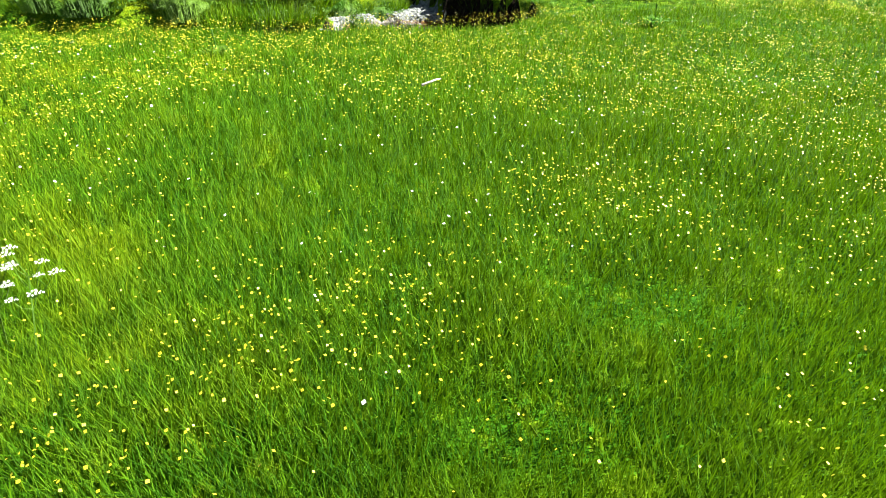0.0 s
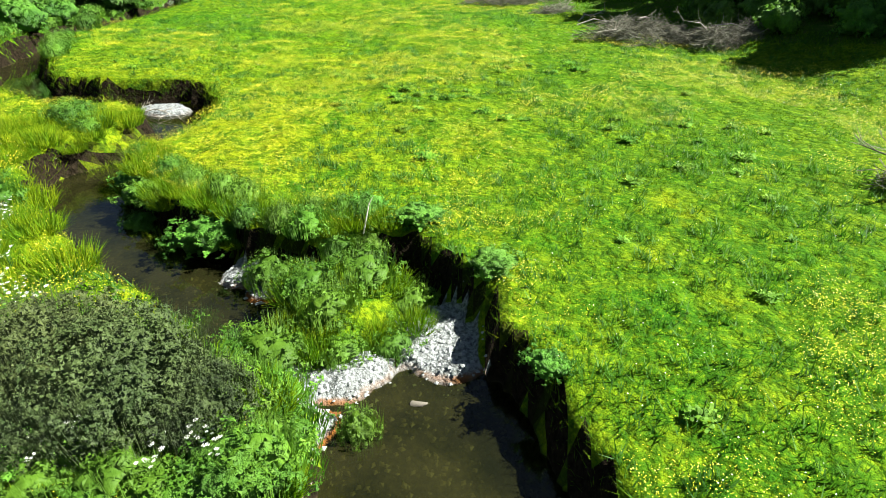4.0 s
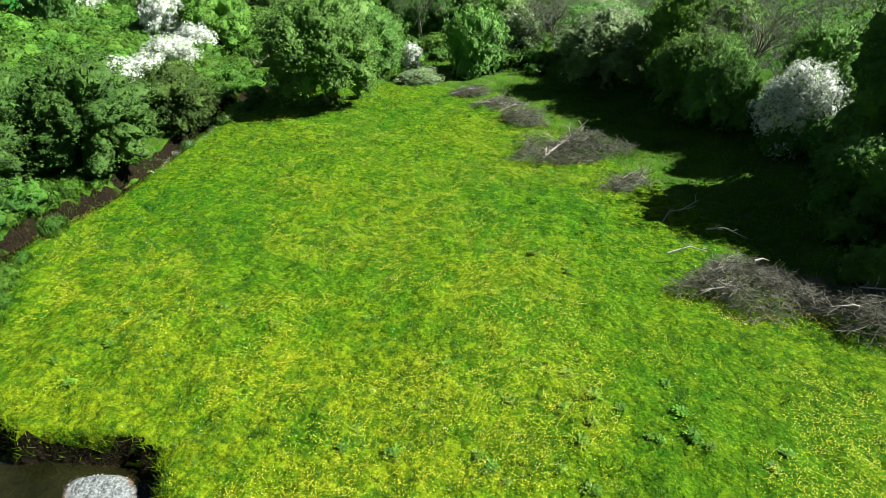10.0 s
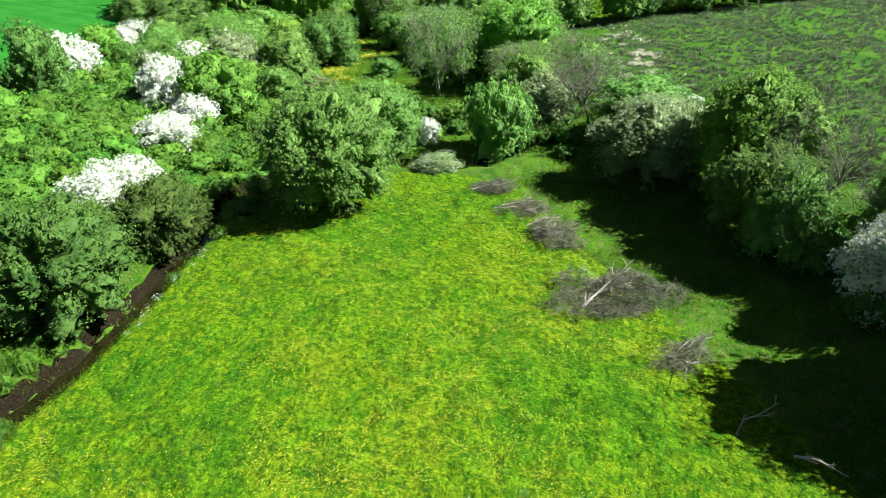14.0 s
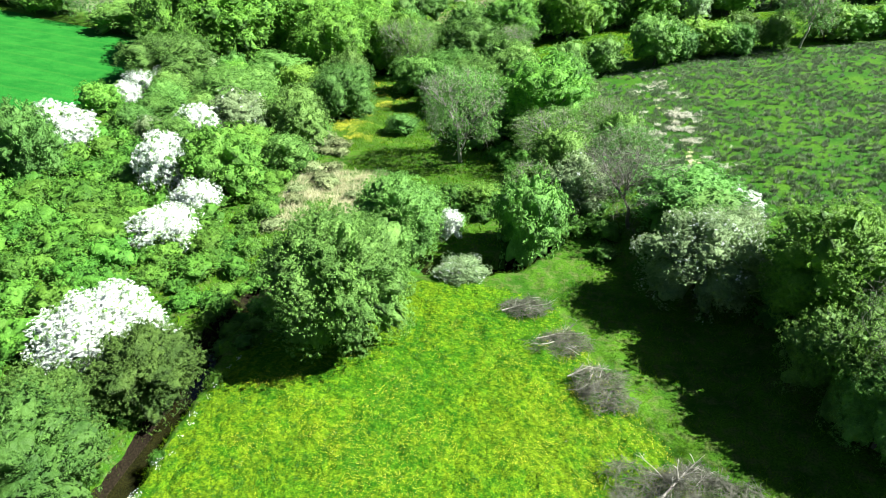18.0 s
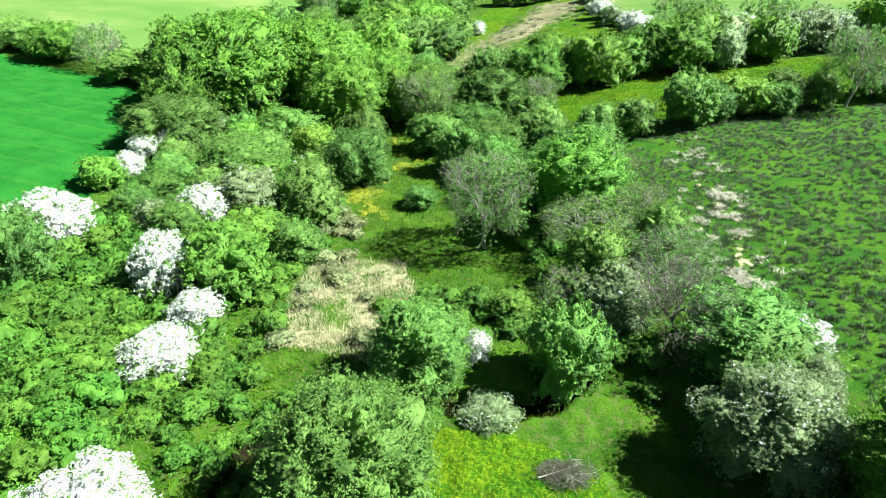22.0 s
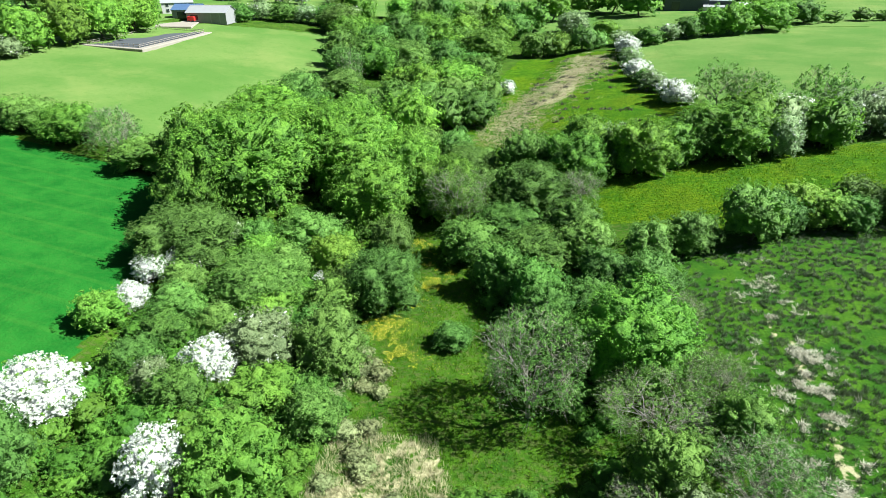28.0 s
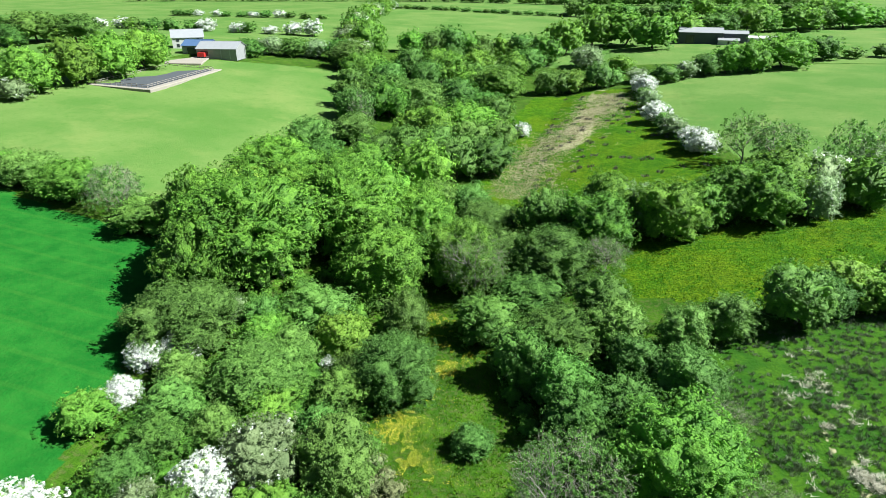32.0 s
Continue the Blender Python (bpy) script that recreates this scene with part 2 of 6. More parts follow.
def ground_material():
    n = Nodes("ground_cover")
    land = n.node("SeparateColor", Color=n.node("Attribute", (("attribute_name", "land"),)).outputs["Color"])
    extra = n.node("SeparateColor", Color=n.node("Attribute", (("attribute_name", "extra"),)).outputs["Color"])
    meadow, where = meadow_colour(n)
    n1, n2, n3, n4 = n.noise(0.03, 4.0, where), n.noise(0.25, 4.0, where), n.noise(1.3, 5.0, where), n.noise(7.0, 4.0, where)
    rough = n.mix(n.ramp(n2, 0.3, 0.7), (0.024, 0.075, 0.005), (0.060, 0.135, 0.008))
    rough = n.mix(n.maths("MULTIPLY", n.ramp(n3, 0.45, 0.66), 0.6), rough, (0.095, 0.105, 0.035))
    rough = n.mix(n.maths("MULTIPLY", n.ramp(n4, 0.46, 0.60), 0.5), rough, (0.012, 0.038, 0.003))
    pasture = n.mix(n.ramp(n1, 0.35, 0.65), (0.076, 0.160, 0.032), (0.122, 0.196, 0.050))
    pasture = n.mix(n.maths("MULTIPLY", n.ramp(n3, 0.35, 0.7), 0.25), pasture, (0.065, 0.150, 0.020))
    pasture = n.mix(n.maths("MULTIPLY", n.ramp(n.noise(0.45, 5.0, where, 0.7), 0.52, 0.66), 0.4), pasture, (0.060, 0.150, 0.022))
    pasture = n.mix(n.maths("MULTIPLY", n.ramp(n.noise(0.05, 5.0, where, 0.7), 0.50, 0.68), 0.45), pasture, (0.165, 0.218, 0.062))
    deep = n.mix(n.ramp(n2, 0.3, 0.7), (0.010, 0.092, 0.010), (0.019, 0.124, 0.014))
    deep = n.mix(n.maths("MULTIPLY", n.ramp(n3, 0.4, 0.7), 0.25), deep, (0.034, 0.124, 0.018))
    lines = n.node("TexWave", (("wave_type", "RINGS"),), Vector=where, Scale=0.055, Distortion=3.0, Detail=2.0).outputs["Fac"]
    lines.node.inputs["Detail Scale"].default_value = 0.05
    deep = n.mix(n.maths("MULTIPLY", n.ramp(lines, 0.90, 1.0), 0.13), deep, (0.060, 0.165, 0.022))
    rush = n.mix(n.ramp(n2, 0.35, 0.65), (0.024, 0.083, 0.006), (0.055, 0.130, 0.008))
    rush = n.mix(n.maths("MULTIPLY", n.ramp(n.noise(2.4, 5.0, where, 0.65), 0.46, 0.60), 0.7), rush, (0.024, 0.074, 0.008))
    straw = n.mix(n.ramp(n3, 0.35, 0.6), (0.120, 0.145, 0.048), (0.340, 0.325, 0.185))
    gravel = n.mix(n.ramp(n.noise(9.0, 4.0, where, 0.75), 0.36, 0.62), (0.090, 0.096, 0.092), (0.250, 0.272, 0.276))
    # bare bank earth, its colour darkened with the shade the banks stand in
    shaded_soil = n.mix(n.ramp(n4, 0.3, 0.7), (0.005, 0.004, 0.002), (0.016, 0.012, 0.007))
    wobble = n.maths("MULTIPLY", n.maths("SUBTRACT", n3, 0.5), 0.9)

    def share(channel):
        return n.ramp(n.maths("ADD", channel, wobble), 0.42, 0.58)

    colour = n.mix(share(land.outputs[0]), rough, meadow)
    colour = n.mix(share(land.outputs[1]), colour, pasture)
    colour = n.mix(share(land.outputs[2]), colour, deep)
    colour = n.mix(share(extra.outputs[0]), colour, rush)
    colour = n.mix(share(extra.outputs[2]), colour, straw)
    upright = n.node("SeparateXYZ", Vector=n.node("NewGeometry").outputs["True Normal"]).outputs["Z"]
    colour = n.mix(n.ramp(upright, 0.55, 0.35), colour, shaded_soil)
    colour = n.mix(share(extra.outputs[1]), colour, gravel)
    low = n.node("SeparateXYZ", Vector=where).outputs["Z"]
    silt = n.maths("MULTIPLY", n.ramp(low, -1.33, -1.24), n.ramp(low, -1.10, -1.19))
    colour = n.mix(n.maths("MULTIPLY", n.maths("MULTIPLY", silt, share(extra.outputs[1])), n.ramp(n2, 0.42, 0.56)), colour, (0.15, 0.060, 0.014))
    bed = n.mix(n.ramp(n4, 0.40, 0.62), (0.011, 0.010, 0.004), (0.048, 0.040, 0.018))
    colour = n.mix(n.ramp(low, -1.18, -1.30), colour, bed)
    tuft = n.maths("SUBTRACT", n.noise(2.8, 5.0, where, 0.65), n.maths("MULTIPLY", n.node("TexVoronoi", Vector=where, Scale=2.3).outputs["Distance"], 0.45))
    return n.surface(colour, 0.95, n.bump(n.maths("ADD", tuft, n.maths("MULTIPLY", n4, 0.25)), n.maths("ADD", n.maths("MULTIPLY", land.outputs[0], 0.5), 0.35), 0.34), Specular_IOR_Level=0.05)


def grass_material(name, brighten=1.0):
    n = Nodes(name)
    colour, where = meadow_colour(n)
    island = n.node("NewGeometry").outputs["Random Per Island"]
    colour = n.mix(n.maths("MULTIPLY", n.ramp(island, 0.55, 1.0), 0.55), colour, (0.12 * brighten, 0.26 * brighten, 0.008))
    colour = n.mix(n.maths("MULTIPLY", n.ramp(island, 0.35, 0.0), 0.65), colour, (0.010, 0.042, 0.002))
    return n.surface(colour, 0.55, n.lifted(0.7), through_light=0.3, tint=n.mix(0.6, colour, (0.144, 0.304, 0.005)), Specular_IOR_Level=0.03)


def water_material():
    n = Nodes("stream_water")
    where = n.coords()
    ripple = n.bump(n.noise(3.5, 2.0, where), 0.06, 0.02)
    murk = n.mix(n.ramp(n.noise(0.7, 3.0, where), 0.3, 0.7), (0.012, 0.014, 0.005), (0.030, 0.030, 0.010))
    p = n.node("BsdfDiffuse", Color=murk)
    clear = n.node("BsdfTransparent", Color=(0.43, 0.46, 0.22))
    body = n.node("MixShader", i0=0.62, i1=p.outputs[0], i2=clear.outputs[0]).outputs[0]
    gloss = n.node("BsdfGlossy", Color=(1.0, 1.0, 1.0), Roughness=0.03, Normal=ripple).outputs[0]
    n.t.links.new(n.node("MixShader", i0=n.node("Fresnel", IOR=1.33, Normal=ripple).outputs[0], i1=body, i2=gloss).outputs[0], n.out.inputs["Surface"])
    return n.m


# ---- the lie of the land ----
AXIS_Y = [-80, 0, 85, 110, 160, 260, 400, 700]
AXIS_X, HALF_FLAT = [-6, -8, -15, -22, -35, -48, -40, -20], [34, 30, 25, 20, 14, 12, 20, 60]
RISE_Y, RISE_Z = [-100, 150, 300, 438, 600, 1200, 3000], [0, 0, 4.5, 12, 19, 26, 40]
# the stream's channel: x, y and half its width at the top of the banks
CHANNEL = [(-70, -36, 1.6), (-58, -18, 1.6), (-44, -6, 1.5), (-30, 6, 1.6), (-20, 10.2, 1.7), (-14, 10.9, 1.7), (-8, 11.0, 1.8), (-4, 11.7, 2.2), (-0.4, 12.9, 2.95), (-1.0, 16.4, 2.45), (-3.0, 19.6, 3.1), (-6.6, 20.9, 1.9),
           (-9.2, 22.5, 1.5), (-12.4, 25.1, 1.6), (-14.5, 28.0, 1.6), (-13.3, 31.2, 1.55), (-13.4, 34.2, 1.7), (-15.6, 36.8, 2.3), (-20, 36.8, 1.9), (-24, 38.5, 1.7),
           (-30, 46, 1.5), (-31.7, 53, 1.4), (-30.2, 60, 1.35), (-30.3, 68, 1.35), (-30.7, 76, 1.3), (-32, 82, 1.3), (-31, 89, 1.3), (-26, 95, 1.4), (-18, 97.3, 1.7),
           (-12.5, 96.6, 1.7), (-8, 98.5, 1.6), (-5, 103, 1.4), (-8, 112, 1.3)]
WATER = -1.25


def noise2(x, y, scale, seed=0):
    """Smooth value noise from 0 to 1 on arrays."""
    x, y = np.asarray(x, float) / scale + 311.7 + seed * 17.3, np.asarray(y, float) / scale + 187.3 + seed * 31.1
    i, j = np.floor(x).astype(np.int64), np.floor(y).astype(np.int64)
    u, v = x - i, y - j
    u, v = u * u * (3 - 2 * u), v * v * (3 - 2 * v)

    def corner(a, b):
        h = (a * 374761393 + b * 668265263 + seed * 974711) & 0xFFFFFFFF
        h = ((h ^ (h >> 13)) * 1274126177) & 0xFFFFFFFF
        return ((h ^ (h >> 16)) & 0xFFFF) / 65535.0

    return (corner(i, j) * (1 - u) + corner(i + 1, j) * u) * (1 - v) + (corner(i, j + 1) * (1 - u) + corner(i + 1, j + 1) * u) * v


def ease(a, b, v):
    s = np.clip((v - a) / (b - a), 0, 1)
    return s * s * (3 - 2 * s)


def hills(x, y):
    """The broad valley, without the stream."""
    d = x - np.interp(y, AXIS_Y, AXIS_X)
    w = np.interp(y, AXIS_Y, HALF_FLAT)
    r, l = np.maximum(d - w, 0), np.maximum(-d - w, 0)
    fade = np.clip(1 - (y - 320) / 300, 0.15, 1)
    right = np.minimum(4.5 * (1 - np.exp(-r / 22)) + 0.045 * r, 4.5 + 12 * np.tanh(0.045 * r / 12))
    return np.interp(y, RISE_Y, RISE_Z) + (right + 24 * np.tanh(0.17 * l / 24)) * fade


def channel(x, y):
    """Metres to the edge of the stream's banks; negative in the channel."""
    x, y = np.asarray(x, float), np.asarray(y, float)
    best = np.full(np.broadcast(x, y).shape, 99.0)
    for (ax, ay, ar), (bx, by, br) in zip(CHANNEL, CHANNEL[1:]):
        dx, dy = bx - ax, by - ay
        k = np.clip(((x - ax) * dx + (y - ay) * dy) / (dx * dx + dy * dy), 0, 1)
        best = np.minimum(best, np.hypot(x - ax - k * dx, y - ay - k * dy) - (ar + k * (br - ar)))
    return best + 0.5 * (noise2(x, y, 1.3, 3) - 0.5) + 0.25 * (noise2(x, y, 0.45, 4) - 0.5)


def mound(x, y, cx, cy, rx, ry, edge=0.4):
    """1 on an oval, easing to 0 at its edge."""
    d = np.hypot((x - cx) / rx, (y - cy) / ry) + 0.25 * (noise2(x, y, 0.9, 6) - 0.5)
    return 1 - ease(1 - edge, 1, d)


GRAVEL_SPOTS = ((-6.3, 22.0), (-5.4, 21.4), (-4.6, 21.5), (-3.0, 17.9), (-3.9, 17.5), (-3.4, 16.8), (-2.4, 18.4))


def bars(x, y):
    """How much of a gravel bar lies here, and how high."""
    main = (1 - ease(-3.5, -1.2, x + 0.55 * (y - 12.6) + 1.3 * (noise2(x, y, 1.1, 15) - 0.5))) * ease(8.0, 9.0, y) * (1 - ease(15.6, 16.2, y)) * ease(-19, -15, x)
    tip = mound(x, y, -0.75, 19.5, 1.5, 2.1, 0.7)
    riffle = mound(x, y, -4.4, 17.6, 1.9, 2.2, 0.8) * 0.75
    side = np.maximum.reduce([0.8 * mound(x, y, cx, cy, 1.3, 1.0, 0.9) for cx, cy in GRAVEL_SPOTS])
    cove = mound(x, y, -3.3, 22.8, 1.3, 0.7)
    spit = mound(x, y, -15.9, 37.5, 2.1, 1.35, 0.8)
    return np.maximum(main, np.clip(1.7 * np.maximum.reduce([tip, riffle, cove, spit, side]), 0, 1))


def island(x, y):
    near = np.maximum.reduce([mound(x, y, cx, cy, 0.9, 0.7, 0.6) for cx, cy in GRAVEL_SPOTS])
    return (1 - near) * np.maximum(mound(x, y, -3.4, 20.3, 2.5, 2.4, 0.7), mound(x, y, -16.9, 31.8, 2.6, 2.5, 0.6))


def ground(x, y):
    """The height of the ground, stream and all."""
    x, y = np.asarray(x, float), np.asarray(y, float)
    s = channel(x, y)
    base = hills(x, y) + 0.14 * (noise2(x, y, 2.2, 1) - 0.5) + (0.13 + 0.16 * ease(24, 40, y) * (1 - ease(100, 130, y))) * (noise2(x, y, 0.95, 7) - 0.5) + 0.35 * (noise2(x, y, 9.0, 2) - 0.5) * ease(0.0, 3.0, s)
    bed = -1.62 + 0.1 * noise2(x, y, 0.8, 5)
    bed = np.maximum(bed, -1.62 + 0.56 * bars(x, y) + 0.08 * noise2(x, y, 0.6, 8))
    bed = np.maximum(bed, -1.62 + 1.05 * island(x, y))
    gentle = ease(11.2, 12.6, y) * (1 - ease(16.5, 18, y)) * (1 - ease(-3.2, -2.2, x)) + mound(x, y, -16.5, 31.5, 3.2, 3.2)
    k = ease(0.10, -0.42 - 1.0 * np.clip(gentle, 0, 1), s)
    return base * (1 - k) + bed * k


def inside(x, y, corners):
    """Which points lie in a polygon."""
    hit = np.zeros(np.shape(x), bool)
    for (ax, ay), (bx, by) in zip(corners, corners[1:] + corners[:1]):
        if ay != by:
            hit ^= ((ay > y) != (by > y)) & (x < (bx - ax) * (y - ay) / (by - ay) + ax)
    return hit


MEADOW = [(-90, -60), (-72, 0), (-52, 34), (-36, 42), (-29, 60), (-29, 80), (-24, 92), (-12, 94.5), (-4, 92), (1, 80), (9, 66), (16, 50), (26, 38), (44, 20), (70, -60)]
LEFT_FIELD = [(-70, 108), (-71, 120), (-77, 139), (-84, 155), (-92, 170), (-125, 173), (-160, 178), (-330, 190), (-330, 60), (-90, 80)]
LEFT_PASTURE = [(-94, 182), (-135, 186), (-330, 205), (-330, 236), (-198, 228), (-194, 312), (-122, 340), (-92, 250), (-86, 215)]
RUSH_FIELD = [(8, 108), (3, 125), (2, 142), (0, 162), (20, 170), (40, 178), (150, 200), (200, 60), (34, 74), (20, 98)]
STRIP_FIELD = [(-16, 196), (5, 202), (44, 218), (200, 250), (200, 215), (45, 181), (15, 172), (-13, 178)]
FAR_RUSHES = [(-44, 232), (-37, 220), (15, 220), (22, 240), (10, 280), (3, 350), (-10, 356), (-40, 345), (-46, 300)]
FAR_PASTURE = [(8, 362), (30, 380), (92, 412), (220, 420), (220, 262), (60, 240), (24, 252), (14, 280)]


CLEARING = [(-41, 167), (-31, 160), (-22, 139), (-11, 126), (-11, 116), (-28, 112), (-31, 121), (-36, 132), (-42, 137), (-38, 150)]
DRY_PATCH = [(-37, 102), (-25, 101), (-23, 113), (-27, 121), (-38, 119)]


def spread(a, b, step):
    return list(np.arange(a, b, step))


def mesh_object(name, verts, faces, material, parent=None, smooth=False, label=""):
    """One mesh object from arrays of corners and faces."""
    me = bpy.data.meshes.new(name)
    if isinstance(faces, np.ndarray):
        verts, n = np.ascontiguousarray(verts, np.float32), faces.shape[1]
        me.vertices.add(len(verts))
        me.vertices.foreach_set("co", verts.ravel())
        me.loops.add(faces.size)
        me.loops.foreach_set("vertex_index", np.ascontiguousarray(faces, np.int32).ravel())
        me.polygons.add(len(faces))
        me.polygons.foreach_set("loop_start", np.arange(0, faces.size, n, dtype=np.int32))
        me.polygons.foreach_set("loop_total", np.full(len(faces), n, np.int32))
        me.update(calc_edges=True)
    else:
        me.from_pydata([tuple(v) for v in verts], [], faces)
    me.polygons.foreach_set("use_smooth", np.full(len(me.polygons), smooth))
    me.materials.append(material)
    ob = new(name, me)
    if parent:
        ob.parent = parent
    if label:
        ob["label"] = label
    return ob


def build_ground():
    xs = [-4000, -2600, -1700, -1150, -800, -600, -480, -400] + spread(-345, -235, 8) + spread(-235, -92, 3.2) + spread(-92, -36, 1.2) + spread(-36, -18, 0.36) + spread(-18, 4, 0.28)
    xs += spread(4, 26, 0.42) + spread(26, 34, 1.0) + spread(34, 140, 3.0) + spread(140, 240, 8) + [250, 300, 380, 500, 700, 1000, 1500, 2300, 4000]
    ys = [-1500, -700, -300, -140, -70, -40, -25, -15] + spread(-9, 7.5, 0.8) + spread(7.5, 42, 0.28) + spread(42, 98, 0.4) + spread(98, 104, 0.8) + spread(104, 180, 1.4) + spread(180, 420, 2.6)
    ys += spread(420, 700, 12) + [720, 800, 900, 1050, 1250, 1500, 1900, 2500, 3300, 4500]
    x, y = np.meshgrid(np.array(xs), np.array(ys))
    z = ground(x, y)
    nx, ny = len(xs), len(ys)
    index = np.arange(nx * ny).reshape(ny, nx)
    faces = np.stack([index[:-1, :-1], index[:-1, 1:], index[1:, 1:], index[1:, :-1]], -1).reshape(-1, 4)
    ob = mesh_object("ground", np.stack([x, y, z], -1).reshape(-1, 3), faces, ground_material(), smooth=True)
    far = (y > 415) | (x < -330) | (x > 200) | ((y > 236) & (x < -196))
    pasture = inside(x, y, LEFT_PASTURE) | inside(x, y, FAR_PASTURE) | far
    land = np.stack([inside(x, y, MEADOW), pasture, inside(x, y, LEFT_FIELD), np.ones_like(x)], -1).astype(np.float32)
    strip = np.exp(-(((x + 24 - 0.14 * (y - 255)) / 7) ** 2)) * inside(x, y, FAR_RUSHES) * ease(232, 245, y) * ease(0.2, 0.6, noise2(x, y, 5.0, 16)) * 0.72
    pale = np.exp(-(((x - 13.5) / 3.2) ** 2)) * ease(0.3, 0.6, noise2(x, y, 0.9, 11)) * ease(108, 116, y) * (1 - ease(148, 158, y)) * ease(0.40, 0.60, noise2(x, y, 2.2, 9)) * 0.55
    pale = np.maximum(pale, inside(x, y, DRY_PATCH) * (0.22 + 0.5 * noise2(x, y, 2.5, 10)))
    extra = np.stack([inside(x, y, RUSH_FIELD), (channel(x, y) < -0.32) * np.clip(bars(x, y) * 1.5, 0, 1) * (island(x, y) < 0.45) * (z < -0.85), np.maximum(strip, pale), np.ones_like(x)], -1).astype(np.float32)
    soft = inside(x, y, STRIP_FIELD) | inside(x, y, FAR_RUSHES)
    land[..., 0] = np.maximum(land[..., 0], soft)
    for name, values in (("land", land), ("extra", extra)):
        layer = ob.data.attributes.new(name, "FLOAT_COLOR", "POINT")
        layer.data.foreach_set("color", np.ascontiguousarray(values).ravel())
    return tagged(ob, "grassy valley floor and fields with stream channel", "ground", kind="structure")


build_ground()
water = mesh_object("water", [(-74, -40, WATER), (6, -40, WATER), (6, 116, WATER), (-74, 116, WATER)], [(0, 1, 2, 3)], water_material())
tagged(water, "still dark brown stream water between earth banks", "water", kind="structure")


# ---- trees ----
def tube(points, radii, sides=5):
    """Corners and faces of a tapered round stick along points."""
    verts, faces = [], []
    for i, p in enumerate(points):
        a, b = points[max(i - 1, 0)], points[min(i + 1, len(points) - 1)]
        along = (Vector(b) - Vector(a)).normalized()
        side = along.orthogonal().normalized()
        other = along.cross(side)
        for k in range(sides):
            c, s = math.cos(k * math.tau / sides), math.sin(k * math.tau / sides)
            verts.append(Vector(p) + (side * c + other * s) * radii[i])
    for i in range(len(points) - 1):
        for k in range(sides):
            a, b = i * sides + k, i * sides + (k + 1) % sides
            faces.append((a, b, b + sides, a + sides))
    return verts, faces


def join(pieces):
    verts, faces = [], []
    for v, f in pieces:
        n = len(verts)
        verts += v
        faces += [tuple(i + n for i in face) for face in f]
    return verts, faces


def limbs(rng, height, radius, reach, forks, depth=3, sides=5):
    """A trunk with forking limbs."""
    pieces = []

    def grow(p, way, length, r, level):
        pts, rad = [p], [r]
        for i in range(3):
            way = (way + Vector((rng.gauss(0, 0.16), rng.gauss(0, 0.16), rng.gauss(0.05, 0.1)))).normalized()
            pts.append(pts[-1] + way * length / 3)
            rad.append(r * (1 - 0.2 * (i + 1)))
        pieces.append(tube(pts, rad, max(3, sides - level)))
        if level < depth:
            for k in range(forks):
                start = pts[rng.randint(1, 3)]
                turn = rng.uniform(0, math.tau)
                lean = reach * rng.uniform(0.6, 1.2)
                branch = (way + Vector((math.cos(turn) * lean, math.sin(turn) * lean, rng.uniform(0.0, 0.35)))).normalized()
                grow(start, branch, length * rng.uniform(0.55, 0.8), r * 0.5, level + 1)

    grow(Vector((0, 0, -0.3)), Vector((0, 0, 1)), height, radius, 0)
    return join(pieces)


def crown_lobes(rng, a, c, middle, count, size):
    """Balls of foliage that make up a crown of half-width a and half-height c."""
    lobes = []
    for i in range(count):
        t = (i + 0.5) / count
        up = 1 - 1.95 * t
        turn = i * 2.399963 + rng.uniform(-0.4, 0.4)
        flat = math.sqrt(max(1 - up * up, 0.0))
        if up < 0:
            flat = max(flat, 0.86)
        k = rng.uniform(0.60, 0.86)
        r = a * size * rng.uniform(0.65, 1.3)
        lobes.append((a * k * flat * math.cos(turn), a * k * flat * math.sin(turn), middle + c * k * up, r, r * min(c / a, 1.2) * 0.9))
    lobes.append((0, 0, middle, a * 0.55, c * 0.6))
    return np.array(lobes)


def ball(level):
    """Corners and faces of a round ball of triangles."""
    g = (1 + 5 ** 0.5) / 2
    v = [(-1, g, 0), (1, g, 0), (-1, -g, 0), (1, -g, 0), (0, -1, g), (0, 1, g), (0, -1, -g), (0, 1, -g), (g, 0, -1), (g, 0, 1), (-g, 0, -1), (-g, 0, 1)]
    v = [Vector(p).normalized() for p in v]
    faces = [(0, 11, 5), (0, 5, 1), (0, 1, 7), (0, 7, 10), (0, 10, 11), (1, 5, 9), (5, 11, 4), (11, 10, 2), (10, 7, 6), (7, 1, 8),
             (3, 9, 4), (3, 4, 2), (3, 2, 6), (3, 6, 8), (3, 8, 9), (4, 9, 5), (2, 4, 11), (6, 2, 10), (8, 6, 7), (9, 8, 1)]
    for _ in range(level):
        known, split = {}, []

        def half(a, b):
            key = (min(a, b), max(a, b))
            if key not in known:
                known[key] = len(v)
                v.append((v[a] + v[b]).normalized())
            return known[key]

        for a, b, c in faces:
            d, e, f = half(a, b), half(b, c), half(c, a)
            split += [(a, d, f), (d, b, e), (f, e, c), (d, e, f)]
        faces = split
    return np.array([tuple(p) for p in v]), np.array(faces)


BALLS = {level: ball(level) for level in (2, 3, 4)}


def reach_of(lobes, ways):
    """How far the lobes reach from the last one's middle along each way."""
    far = np.full(len(ways), 0.01)
    for x, y, z, r, rz in lobes:
        size = np.array([r, r, rz])
        d, p = ways / size, (np.array([x, y, z]) - lobes[-1, :3]) / size
        dd, dp = (d * d).sum(1), d @ p
        inner = dp * dp - dd * ((p * p).sum() - 1)
        far = np.maximum(far, np.where(inner > 0, (dp + np.sqrt(np.maximum(inner, 0))) / dd, 0.01))
    return far


